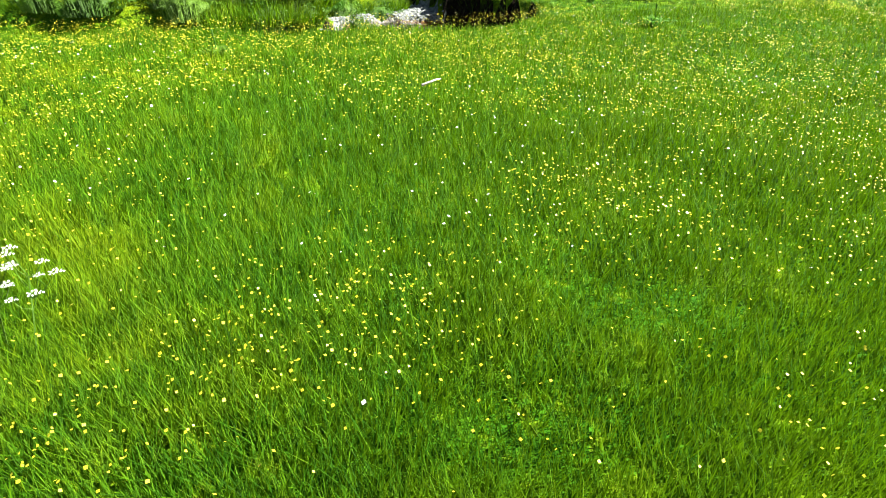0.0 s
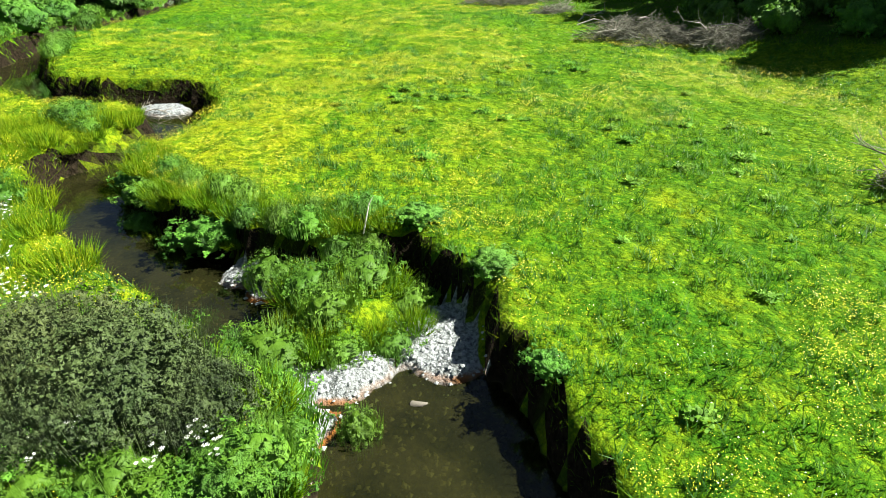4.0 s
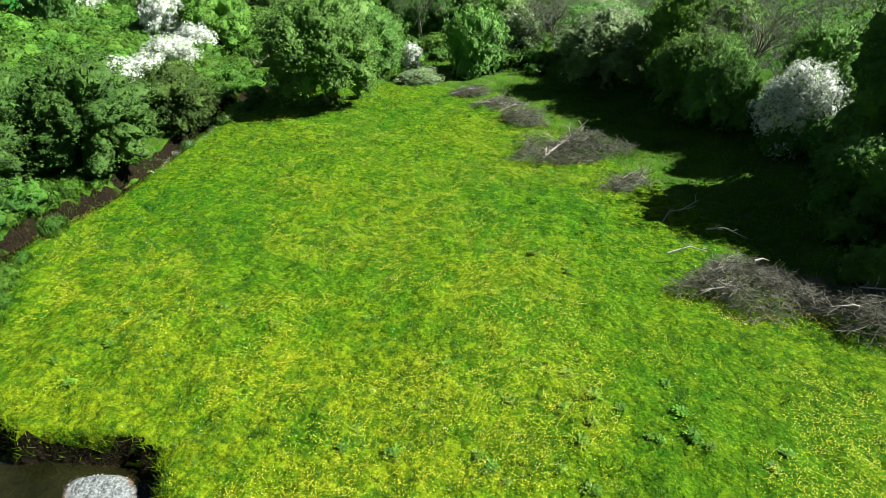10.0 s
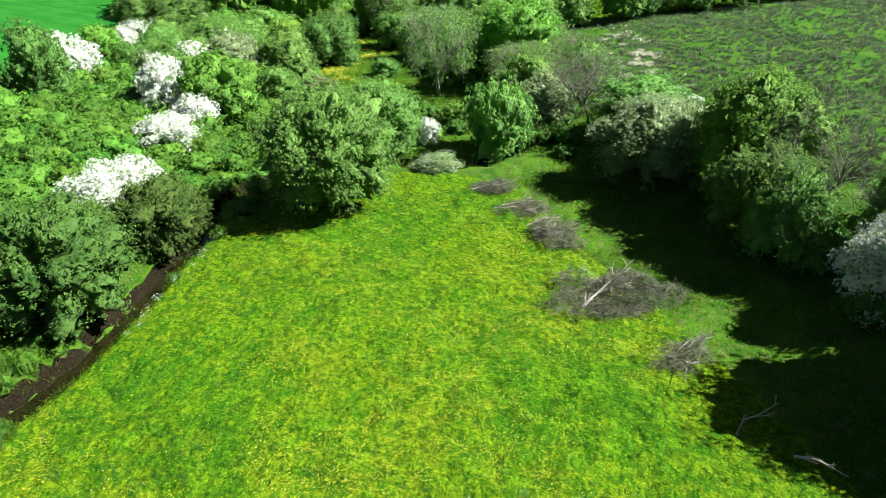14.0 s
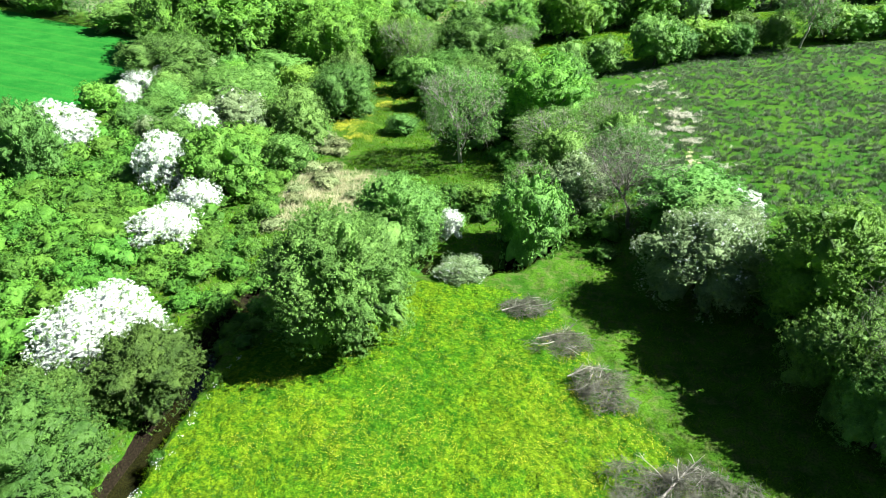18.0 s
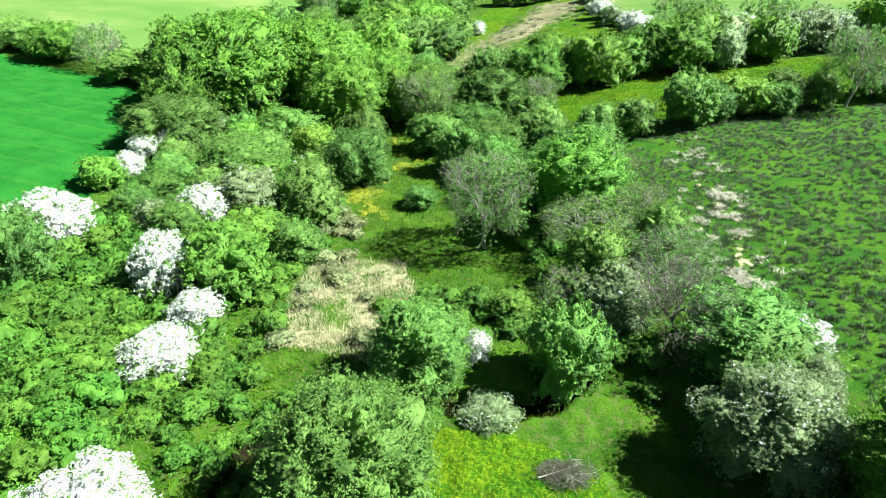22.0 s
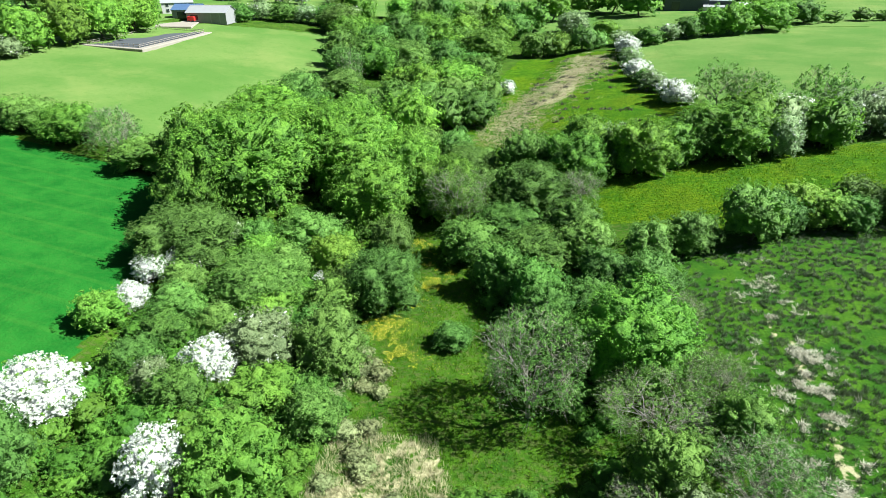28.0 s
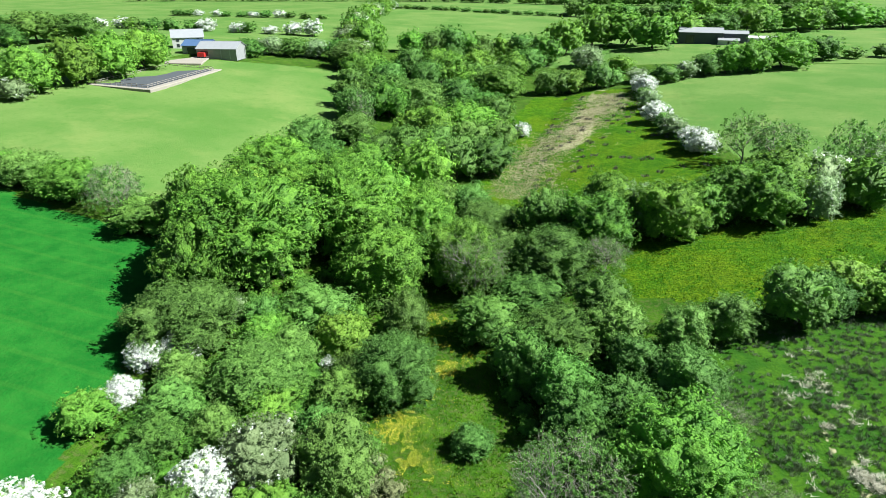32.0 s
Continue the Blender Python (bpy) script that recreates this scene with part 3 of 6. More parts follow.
def inner_crown(rng, lobes, level, share=0.88):
    """The dense lumpy inside of a crown, behind its outer leaves."""
    ways, faces = BALLS[level]
    far = reach_of(lobes, ways) * share * rng.uniform(0.80, 1.06, len(ways))
    return lobes[-1, :3] + ways * far[:, None], faces


def leaves(rng, lobes, cover, leaf, ragged=0.3, droop=0.0, inner=True):
    """Sprigs of small leaves over the lobes, as arrays of corners and three-sided faces; with inner, none deep inside. cover: how much of the lobes' skin they hide."""
    place, way = [], []
    for x, y, z, r, rz in lobes:
        n = max(12, int(cover * 4 * math.pi * r * (r + rz) / 2 / (1.2 * leaf * leaf)))
        sprigs = max(3, n // 7)
        d = rng.normal(size=(sprigs, 3))
        d[:, 2] += 0.15
        d /= np.linalg.norm(d, axis=1, keepdims=True)
        centre = np.array([x, y, z]) + d * np.array([r, r, rz]) * rng.uniform(1 - ragged * 0.7, 1.0 + ragged * 0.9, (sprigs, 1))
        pick = rng.integers(0, sprigs, n)
        e = rng.normal(size=(n, 3)) + d[pick] * 0.7 + np.array([0, 0, 0.35])
        e /= np.linalg.norm(e, axis=1, keepdims=True)
        place.append(centre[pick] + e * leaf * rng.uniform(0.9, 2.3, (n, 1)))
        way.append(e * 0.75 + d[pick] * 0.5)
    c, way = np.concatenate(place), np.concatenate(way)
    if inner:
        out = c - lobes[-1, :3]
        far = np.linalg.norm(out, axis=1)
        low, high = c[:, 2].min(), c[:, 2].max()
        keep = (far > 0.84 * reach_of(lobes, out / (far[:, None] + 1e-9))) & (rng.random(len(c)) < 0.3 + 1.6 * (c[:, 2] - low) / (high - low))
        c, way = c[keep], way[keep]
    normal = way + rng.normal(size=c.shape) * 0.38 + np.array([0, 0, 0.2])
    normal /= np.linalg.norm(normal, axis=1, keepdims=True)
    u = np.cross(normal, rng.normal(size=c.shape))
    u[:, 2] -= droop
    u /= np.linalg.norm(u, axis=1, keepdims=True) + 1e-9
    v = np.cross(normal, u)
    s = leaf * rng.uniform(0.55, 1.4, (len(c), 1))
    corners = np.stack([c + u * s - normal * s * 0.2, c - u * s + v * s * 0.6, c - u * s - v * s * 0.6], 1).reshape(-1, 3)
    return corners, np.arange(len(corners)).reshape(-1, 3)


def together(*meshes):
    """Several sets of corners and three-sided faces as one."""
    verts, faces, n = [], [], 0
    for v, f in meshes:
        verts.append(np.asarray(v, float))
        faces.append(np.asarray(f) + n)
        n += len(v)
    return np.concatenate(verts), np.concatenate(faces)


def twigs(rng, lobes, count, thick):
    """Sprays of fine bare twigs round the ends of the limbs, each a long thin sliver."""
    pick = lobes[rng.integers(0, len(lobes), count)]
    d = rng.normal(size=(count, 3)) + np.array([0, 0, 0.3])
    d /= np.linalg.norm(d, axis=1, keepdims=True)
    start = pick[:, :3] + d * pick[:, 3:4] * rng.uniform(0.0, 0.7, (count, 1))
    out = d + rng.normal(size=(count, 3)) * 0.35
    out /= np.linalg.norm(out, axis=1, keepdims=True)
    side = np.cross(out, rng.normal(size=(count, 3)))
    side *= thick / (np.linalg.norm(side, axis=1, keepdims=True) + 1e-9)
    tip = start + out * pick[:, 3:4] * rng.uniform(0.6, 1.3, (count, 1))
    v = np.stack([start - side, start + side, tip], 1).reshape(-1, 3)
    return v, np.arange(len(v)).reshape(-1, 3)


KINDS = {
    # lobes, lobe size, cover, leaf, raggedness, droop, material
    "oak": (34, 0.29, 0.37, 1.15, 0.16, 0.0, OAK),
    "maple": (32, 0.28, 0.37, 1.1, 0.18, 0.0, MAPLE),
    "alder": (36, 0.26, 0.37, 1.0, 0.22, 0.2, ALDER),
    "bank_alder": (36, 0.24, 0.37, 0.95, 0.3, 0.2, BANK_ALDER),
    "willow": (40, 0.25, 0.40, 0.85, 0.22, 0.3, WILLOW),
    "sallow": (38, 0.24, 0.40, 0.85, 0.24, 0.2, SALLOW),
    "hawthorn": (44, 0.22, 0.12, 0.95, 0.45, 0.0, OAK),
    "ash": (40, 0.22, 0.16, 0.8, 0.6, 0.3, WILLOW),
    "bare_ash": (44, 0.20, 0.006, 0.7, 0.6, 0.3, WILLOW),
}
LABELS = {
    "oak": "broad oak tree with dense fresh green crown",
    "maple": "bright yellow-green maple tree in young leaf",
    "alder": "rounded alder tree with mid-green leaves by stream",
    "bank_alder": "dense dark green alder tree leaning over the stream",
    "willow": "grey-green willow tree with fine soft foliage",
    "sallow": "pale sallow bush with greyish leaves and catkins",
    "hawthorn": "hawthorn tree covered with white spring blossom",
    "ash": "half-bare ash tree with grey branches and sparse leaves",
    "bare_ash": "leafless ash tree with dark spreading limbs and twigs",
}
LEAF = {"near": 0.078, "mid": 0.145, "far": 0.33, "distant": 0.65}


def make_tree(kind, seed, tier, size):
    """A tree as high and wide as size, as the pattern for its copies."""
    rng, nrng = random.Random(seed * 91 + len(kind) + int(size)), np.random.default_rng(seed * 77 + len(kind) + int(size))
    count, lobe, cover, leaf, ragged, droop, material = KINDS[kind]
    leaf *= LEAF[tier] * (1.3 if size > 20 else 1.15 if size > 10 else 1.0)
    tree = new(kind + "_tree")
    k, sparse, coarse = size / 8, kind in ("ash", "bare_ash"), tier in ("far", "distant")
    cover *= 1.0 if sparse else 0.72
    if sparse:
        v, f = limbs(rng, 3.4 * k, 0.2 * k, 0.75, 4, 3 if coarse else 4, 5)
    else:
        v, f = limbs(rng, 3.0 * k, 0.2 * k, 0.75, 3, 1 if coarse else 2, 5)
    mesh_object("trunk", v, f, ASH_BARK if kind == "ash" else BARK, tree, True)
    many = int(count * {"near": 1.0, "mid": 1.0, "far": 0.6, "distant": 0.4}[tier] * (3.0 if size > 20 else 2.2 if size > 10 else 1.2))
    lobes = crown_lobes(rng, 4.2 * k, (3.3 if sparse else 4.0) * k, (4.7 if sparse else 3.75) * k, many, lobe * (1.35 if coarse else 1) * (0.66 if size > 20 else 0.76 if size > 10 else 1.0))
    v, f = leaves(nrng, lobes[:-1] if sparse else lobes, cover, leaf, ragged, droop, not sparse)
    level = 4 if tier == "near" or (size > 20 and tier == "mid") else 3 if tier == "mid" or size > 20 else 2
    if sparse:
        mesh_object("twig_spray", *twigs(nrng, lobes[:-1], {"near": 4200, "mid": 2400, "far": 1000, "distant": 400}[tier], 0.008 * k if tier == "near" else 0.013 * k), TWIG if kind == "bare_ash" else ASH_TWIG, tree)
    elif kind != "hawthorn":
        v, f = together(inner_crown(nrng, lobes, level), (v, f))
    mesh_object("crown", v, f, material, tree, True)
    if kind == "hawthorn":
        v, f = leaves(nrng, lobes, 0.4, leaf * 0.9, ragged * 0.5, 0.0)
        mesh_object("blossom", *together(inner_crown(nrng, lobes, level), (v, f)), BLOSSOM, tree, True, label="white blossom clusters")
    if kind == "sallow":
        some = lobes[nrng.random(len(lobes)) < 0.4]
        mesh_object("blossom", *leaves(nrng, np.concatenate([some, lobes[-1:]]), 0.05, leaf * 0.9, ragged, 0.0), BLOSSOM, tree, label="white blossom clusters")
    return tagged(tree, LABELS[kind], "tree" if kind != "sallow" else "bush", group=kind.replace("_", " ") + " trees")


PATTERNS, STANDING = {}, []
plant_rng = random.Random(5)


def plant(kind, x, y, wide, high):
    """One tree of that kind, with its crown's width and its height in metres."""
    tier = "near" if y < 101 else "mid" if y < 216 else "far" if y < 420 else "distant"
    size = 22.0 if wide > 18.5 and tier != "near" else 16.0 if wide > 12.5 and tier != "near" else 12.0 if wide > 10.2 and tier == "near" else 8.0
    key = (kind, plant_rng.randrange(2) if tier == "near" or size < 10 else 0, tier, size)
    m = pose(x, y, float(ground(x, y)) - 0.15, 0, 0, plant_rng.uniform(0, 360))
    if key not in PATTERNS:
        PATTERNS[key] = make_tree(*key)
        tree = PATTERNS[key]
        tree.matrix_world = m
    else:
        tree = copy_thing(PATTERNS[key], m)
    tree.scale = (wide / size, wide / size, high / size)
    STANDING.append((x, y, wide))
    return tree


# left bank
plant("bank_alder", -33.6, 65.0, 10.2, 9.2)
plant("bank_alder", -32.3, 74.9, 7.6, 6.9)
plant("hawthorn", -38.6, 79.0, 9.6, 6.1)
plant("willow", -21.0, 84.4, 13.0, 12.8)
plant("willow", -19.7, 99.1, 10.1, 9.6)
# right side
plant("sallow", 8.8, 93.9, 11.3, 9.2)
plant("willow", 9.9, 105.6, 11.3, 6.8)
plant("hawthorn", 14.3, 106.0, 5.8, 3.8)
plant("maple", 16.7, 88.3, 11.6, 12.5)
plant("alder", 14.8, 81.0, 7.5, 9.0)
plant("sallow", -1.2, 111.1, 8.1, 7.8)
plant("alder", -6.6, 101.9, 7.9, 11.1)
plant("ash", 4.7, 116.5, 10.1, 8.0)
plant("hawthorn", -15.0, 103.2, 3.1, 3.4)
plant("sallow", -12.7, 95.9, 5.7, 3.6)
# right side
plant("bare_ash", 18.4, 78.3, 10.8, 12.9)
plant("willow", 16.0, 77.2, 6.6, 8.2)
# this alder is added for its shade on the grass
plant("alder", 22.6, 75.2, 6.5, 8.8)
plant("hawthorn", 19.8, 70.8, 6.2, 7.0)
# hawthorn slope
plant("hawthorn", -67.3, 111.2, 9.8, 6.8)
plant("hawthorn", -54.4, 122.3, 7.4, 6.7)
plant("hawthorn", -50.1, 106.9, 7.2, 8.2)
plant("hawthorn", -43.7, 102.0, 5.6, 5.3)
plant("hawthorn", -44.0, 95.7, 7.6, 4.9)
plant("sallow", -59.3, 118.4, 4.8, 4.7)
plant("hawthorn", -71.7, 131.3, 5.2, 4.6)
plant("hawthorn", -74.0, 139.0, 6.0, 4.5)
plant("hawthorn", -70.9, 141.9, 5.5, 5.5)
plant("sallow", -69.7, 152.8, 5.0, 5.5)
plant("hawthorn", -55.6, 151.8, 2.4, 2.2)
plant("hawthorn", -51.6, 148.8, 3.1, 2.7)
# valley scrub trees
plant("maple", -43.9, 109.2, 9.8, 9.8)
plant("sallow", -50.5, 127.3, 9.8, 8.4)
plant("maple", -47.6, 121.0, 8.8, 5.5)
plant("willow", -72.9, 146.3, 17.3, 10.3)
plant("willow", -57.7, 140.0, 14.2, 8.4)
plant("willow", -58.1, 158.8, 12.1, 7.2)
plant("willow", -40.7, 146.6, 12.7, 10.5)
plant("willow", -43.1, 159.5, 7.9, 9.5)
plant("maple", -51.1, 153.3, 8.8, 7.2)
plant("willow", -42.5, 129.6, 10.3, 9.5)
plant("willow", -39.9, 119.0, 6.9, 5.7)
plant("willow", -63.5, 102.8, 7.6, 10.1)
plant("maple", -55.1, 136.7, 9.0, 5.4)
plant("willow", -28.3, 138.5, 5.8, 3.5)
# middle wood
plant("ash", -16.9, 126.7, 13.6, 14.0)
plant("oak", -5.2, 134.9, 15.3, 13.8)
plant("ash", -3.8, 125.2, 14.0, 8.2)
plant("alder", 4.3, 123.4, 6.1, 7.5)
plant("sallow", -1.8, 110.2, 7.4, 7.1)
plant("bare_ash", 4.3, 106.6, 11.2, 9.6)
plant("willow", 10.6, 101.8, 10.2, 6.1)
plant("sallow", 13.1, 98.8, 4.8, 5.6)
plant("maple", -11.8, 111.2, 6.1, 3.6)
plant("oak", -37.8, 178.8, 14.9, 14.3)
# big wood
plant("oak", -73.6, 166.5, 25.9, 21.8)
plant("oak", -77.1, 156.9, 13.6, 16.5)
plant("oak", -62.5, 186.3, 22.8, 20.5)
plant("oak", -50.8, 172.0, 18.0, 16.7)
plant("oak", -87.8, 203.1, 23.5, 14.9)
# hedge between fields
plant("willow", 5.3, 165.5, 8.7, 7.4)
plant("alder", 15.4, 169.4, 10.5, 10.5)
plant("maple", 24.2, 175.6, 9.7, 7.8)
plant("alder", 31.3, 174.0, 6.9, 6.6)
plant("alder", 39.6, 178.6, 7.0, 7.2)
plant("ash", 44.5, 178.8, 12.2, 14.9)
# stream wood
plant("ash", -35.5, 175.3, 13.9, 12.7)
plant("alder", -24.6, 173.1, 12.9, 7.6)
plant("alder", -30.8, 163.3, 11.0, 7.8)
plant("alder", -18.3, 159.9, 14.0, 8.3)
plant("willow", -10.6, 162.3, 9.4, 8.3)
plant("willow", -1.8, 160.8, 8.0, 8.2)
plant("alder", -25.1, 201.4, 11.9, 12.9)
plant("alder", -22.0, 182.6, 16.6, 11.8)
plant("willow", -37.1, 202.1, 14.4, 8.5)
plant("oak", -51.7, 200.5, 13.1, 12.6)
plant("oak", -57.5, 223.6, 16.3, 15.5)
plant("willow", -73.5, 231.7, 12.7, 11.3)
plant("willow", -51.3, 237.8, 11.3, 12.9)
plant("alder", -43.4, 243.6, 14.7, 11.5)
plant("oak", -55.8, 277.3, 21.4, 14.0)
plant("alder", -44.8, 274.6, 11.6, 9.9)
plant("hawthorn", -38.5, 284.7, 5.5, 5.2)
plant("alder", -90.5, 298.3, 21.8, 13.8)
plant("willow", -78.2, 295.3, 21.8, 13.8)
plant("ash", -88.5, 262.7, 9.5, 13.6)
plant("oak", -83.4, 351.2, 21.5, 16.7)
plant("oak", -72.3, 385.3, 14.8, 12.8)
plant("maple", -55.9, 341.3, 22.5, 14.8)
plant("alder", -48.5, 399.6, 18.1, 13.7)
plant("alder", -55.3, 309.0, 16.1, 10.9)
plant("oak", -55.1, 382.2, 17.3, 14.8)
plant("maple", -24.7, 357.1, 13.1, 10.8)
plant("maple", -2.4, 392.0, 12.7, 9.0)
plant("oak", -130.2, 385.9, 18.1, 19.8)
plant("willow", -123.6, 344.7, 21.1, 13.6)
# far hedge
plant("oak", -13.5, 195.1, 15.0, 12.8)
plant("oak", -0.2, 199.8, 13.9, 13.3)
plant("oak", 7.4, 205.4, 10.5, 10.3)
plant("oak", 18.7, 209.7, 16.8, 13.5)
plant("sallow", 29.7, 210.6, 9.1, 10.1)
plant("oak", 39.8, 216.9, 10.8, 11.1)
plant("ash", 23.1, 247.0, 12.3, 12.6)
plant("ash", 30.3, 242.9, 14.4, 12.1)
plant("ash", 41.6, 233.5, 11.0, 14.9)
plant("ash", 47.6, 233.0, 8.3, 12.7)
plant("hawthorn", 14.2, 256.0, 9.4, 7.3)
plant("sallow", 9.0, 275.2, 9.1, 6.7)
plant("hawthorn", 5.6, 293.5, 9.6, 6.9)
plant("sallow", 5.0, 315.4, 9.6, 7.2)
plant("hawthorn", 4.7, 340.4, 10.2, 8.0)
plant("sallow", 4.2, 367.8, 10.2, 6.7)
# top hedge
plant("alder", 15.7, 364.9, 12.4, 8.1)
plant("sallow", 25.0, 373.4, 11.2, 7.7)
plant("alder", 33.8, 379.0, 12.8, 10.5)
plant("oak", 44.3, 386.5, 15.6, 13.8)
plant("oak", 54.8, 386.8, 15.4, 15.8)
plant("oak", 71.4, 399.9, 24.3, 16.7)
plant("alder", 97.0, 428.9, 17.7, 12.2)
# far wood
plant("oak", -41.9, 423.9, 19.8, 17.1)
plant("oak", -32.6, 461.4, 24.4, 21.5)
plant("oak", -16.3, 497.1, 29.9, 23.2)
plant("oak", 4.1, 500.4, 29.8, 23.1)
plant("oak", 19.6, 479.9, 28.1, 21.7)
plant("oak", 41.5, 525.1, 27.1, 20.1)
plant("sallow", -18.9, 419.3, 19.4, 12.3)
plant("oak", 82.7, 596.8, 30.0, 19.1)
plant("oak", 110.4, 614.7, 30.7, 19.5)
plant("oak", 132.7, 594.4, 29.2, 18.6)
plant("oak", 170.9, 620.6, 34.5, 21.9)
# arena trees
plant("oak", -192.1, 240.0, 17.9, 15.4)
plant("oak", -190.9, 257.0, 17.8, 16.6)
plant("oak", -188.3, 271.1, 18.8, 17.2)
plant("oak", -189.4, 289.8, 18.1, 16.3)
plant("oak", -194.5, 303.0, 13.0, 14.0)
plant("sallow", -188.2, 229.9, 10.6, 7.0)
plant("alder", -270.4, 321.4, 24.1, 15.3)
plant("alder", -259.1, 332.2, 22.1, 14.1)
plant("alder", -271.2, 306.3, 15.0, 10.3)
# field hedge
plant("maple", -120.1, 177.6, 14.3, 9.5)
plant("willow", -133.2, 179.6, 12.1, 7.8)
plant("ash", -108.3, 175.8, 11.3, 10.9)
plant("alder", -99.5, 172.3, 12.2, 7.8)
# barn hedge
plant("alder", -170.9, 337.6, 13.0, 9.0)
plant("sallow", -166.9, 351.2, 13.5, 9.4)
plant("alder", -156.3, 353.3, 14.1, 9.4)
plant("sallow", -147.2, 358.8, 14.8, 9.5)
plant("alder", -135.9, 359.8, 14.7, 11.1)

# trees on the meadow's right side and the stream's far bank
# The next five are added, mostly out of view, to shade the meadow.
plant("oak", 27.5, 56, 11, 13)
plant("alder", 24, 64, 10, 14)
plant("oak", 30, 46, 11, 12)
plant("alder", 19.5, 59, 6, 6)
plant("oak", 33, 60, 12, 14)
plant("bank_alder", -38, 57, 9, 8)
plant("bank_alder", -43, 66, 9, 8)
plant("bank_alder", -37, 49, 7, 6)
plant("bank_alder", -36, 70, 7, 7)


def crowded(x, y, wide, share=0.36):
    """Whether a crown here would run far into one that stands already."""
    return any(math.hypot(x - a, y - b) < share * (wide + w) for a, b, w in STANDING)


def wood(corners, count, gap, kinds, wide, high, seed):
    """More trees over a stretch of ground, keeping apart."""
    rng, done = random.Random(seed), []
    xs, ys = [c[0] for c in corners], [c[1] for c in corners]
    for _ in range(count * 40):
        x, y = rng.uniform(min(xs), max(xs)), rng.uniform(min(ys), max(ys))
        if len(done) >= count:
            break
        if bool(inside(np.array(x), np.array(y), corners)) and all((x - a) ** 2 + (y - b) ** 2 > gap * gap for a, b in done):
            w = rng.uniform(*wide)
            if crowded(x, y, w) or any(bool(inside(np.array(x + a), np.array(y + b), CLEARING)) for a, b in ((0, 0), (3, 0), (-3, 0), (0, 3), (0, -3))):
                continue
            plant(rng.choice(kinds), x, y, w, w * rng.uniform(*high))
            done.append((x, y))


def hedge(line, gap, kinds, wide, high, seed):
    """A row of trees or bushes along a line."""
    rng = random.Random(seed)
    for (ax, ay), (bx, by) in zip(line, line[1:]):
        n = max(1, round(math.hypot(bx - ax, by - ay) / gap))
        for i in range(n):
            k = (i + rng.uniform(0.2, 0.8)) / n
            w = rng.uniform(*wide)
            x, y = ax + (bx - ax) * k + rng.uniform(-1, 1), ay + (by - ay) * k + rng.uniform(-1, 1)
            if not crowded(x, y, w, 0.2):
                plant(rng.choice(kinds), x, y, w, w * rng.uniform(*high))


wood([(-13, 110), (8, 104), (5, 122), (1, 140), (-14, 138)], 6, 5, ("alder", "willow", "ash"), (6, 9), (0.9, 1.2), 2)
wood([(-72, 122), (-44, 112), (-40, 120), (-43, 158), (-76, 154)], 16, 5, ("willow", "maple", "alder", "willow"), (5.5, 8.5), (0.7, 1.0), 3)
wood([(-26, 122), (-12, 120), (2, 140), (-2, 163), (-28, 168), (-30, 150)], 9, 5.5, ("alder", "willow", "alder", "ash"), (7, 10), (0.8, 1.05), 31)
wood([(-86, 160), (-50, 166), (-44, 185), (-60, 210), (-94, 205)], 16, 7.5, ("oak", "oak", "maple"), (11, 15), (0.95, 1.2), 4)
wood([(-38, 164), (-8, 164), (-16, 205), (-45, 215), (-60, 200)], 16, 6.5, ("alder", "willow", "ash"), (8, 11), (0.8, 1.05), 5)
wood([(-100, 222), (-48, 215), (-46, 345), (-75, 405), (-125, 350), (-92, 258)], 34, 9, ("alder", "willow", "oak"), (10, 15), (0.75, 1.0), 6)
hedge([(-136, 180), (-170, 184), (-290, 197)], 9, ("willow", "alder", "oak"), (8, 12), (0.7, 1.0), 7)
hedge([(-198, 228), (-215, 222), (-300, 222)], 11, ("oak", "alder"), (14, 18), (0.85, 1.0), 8)
hedge([(-124, 350), (-160, 440), (-200, 560), (-250, 800)], 13, ("oak", "alder", "sallow"), (13, 20), (0.6, 0.95), 9)
hedge([(-250, 800), (-40, 740)], 13, ("alder",), (11, 14), (0.3, 0.45), 10)
hedge([(-120, 410), (-60, 440), (-45, 430)], 11, ("oak", "alder"), (13, 18), (0.8, 1.0), 11)
hedge([(14, 254), (8, 280), (5, 315), (4, 366)], 7, ("alder", "hawthorn", "willow"), (5, 7), (0.7, 0.9), 24)
hedge([(-180, 440), (-290, 420), (-420, 430)], 13, ("hawthorn", "alder", "alder"), (9, 13), (0.5, 0.8), 12)
hedge([(4, 366), (-12, 362), (-40, 352)], 8, ("alder", "oak", "willow"), (9, 13), (0.75, 1.0), 13)
hedge([(-14, 203), (5, 208), (44, 224), (120, 248)], 6, ("oak", "alder", "oak", "sallow"), (11, 15), (0.85, 1.05), 14)
hedge([(4, 166), (40, 181), (120, 205)], 5, ("alder", "willow", "maple", "oak"), (7, 10), (0.75, 1.0), 15)
hedge([(98, 428), (130, 440), (220, 440)], 10, ("alder", "hawthorn"), (8, 11), (0.5, 0.7), 16)
hedge([(60, 560), (200, 640), (330, 680)], 15, ("oak", "alder"), (18, 26), (0.6, 0.85), 17)
hedge([(-40, 740), (60, 720), (200, 760)], 16, ("oak", "alder"), (18, 26), (0.6, 0.85), 18)
hedge([(-420, 620), (-250, 610)], 14, ("hawthorn", "alder"), (10, 14), (0.4, 0.6), 19)
hedge([(-700, 900), (-300, 980), (0, 1000), (300, 980)], 22, ("oak", "alder"), (22, 30), (0.35, 0.6), 20)


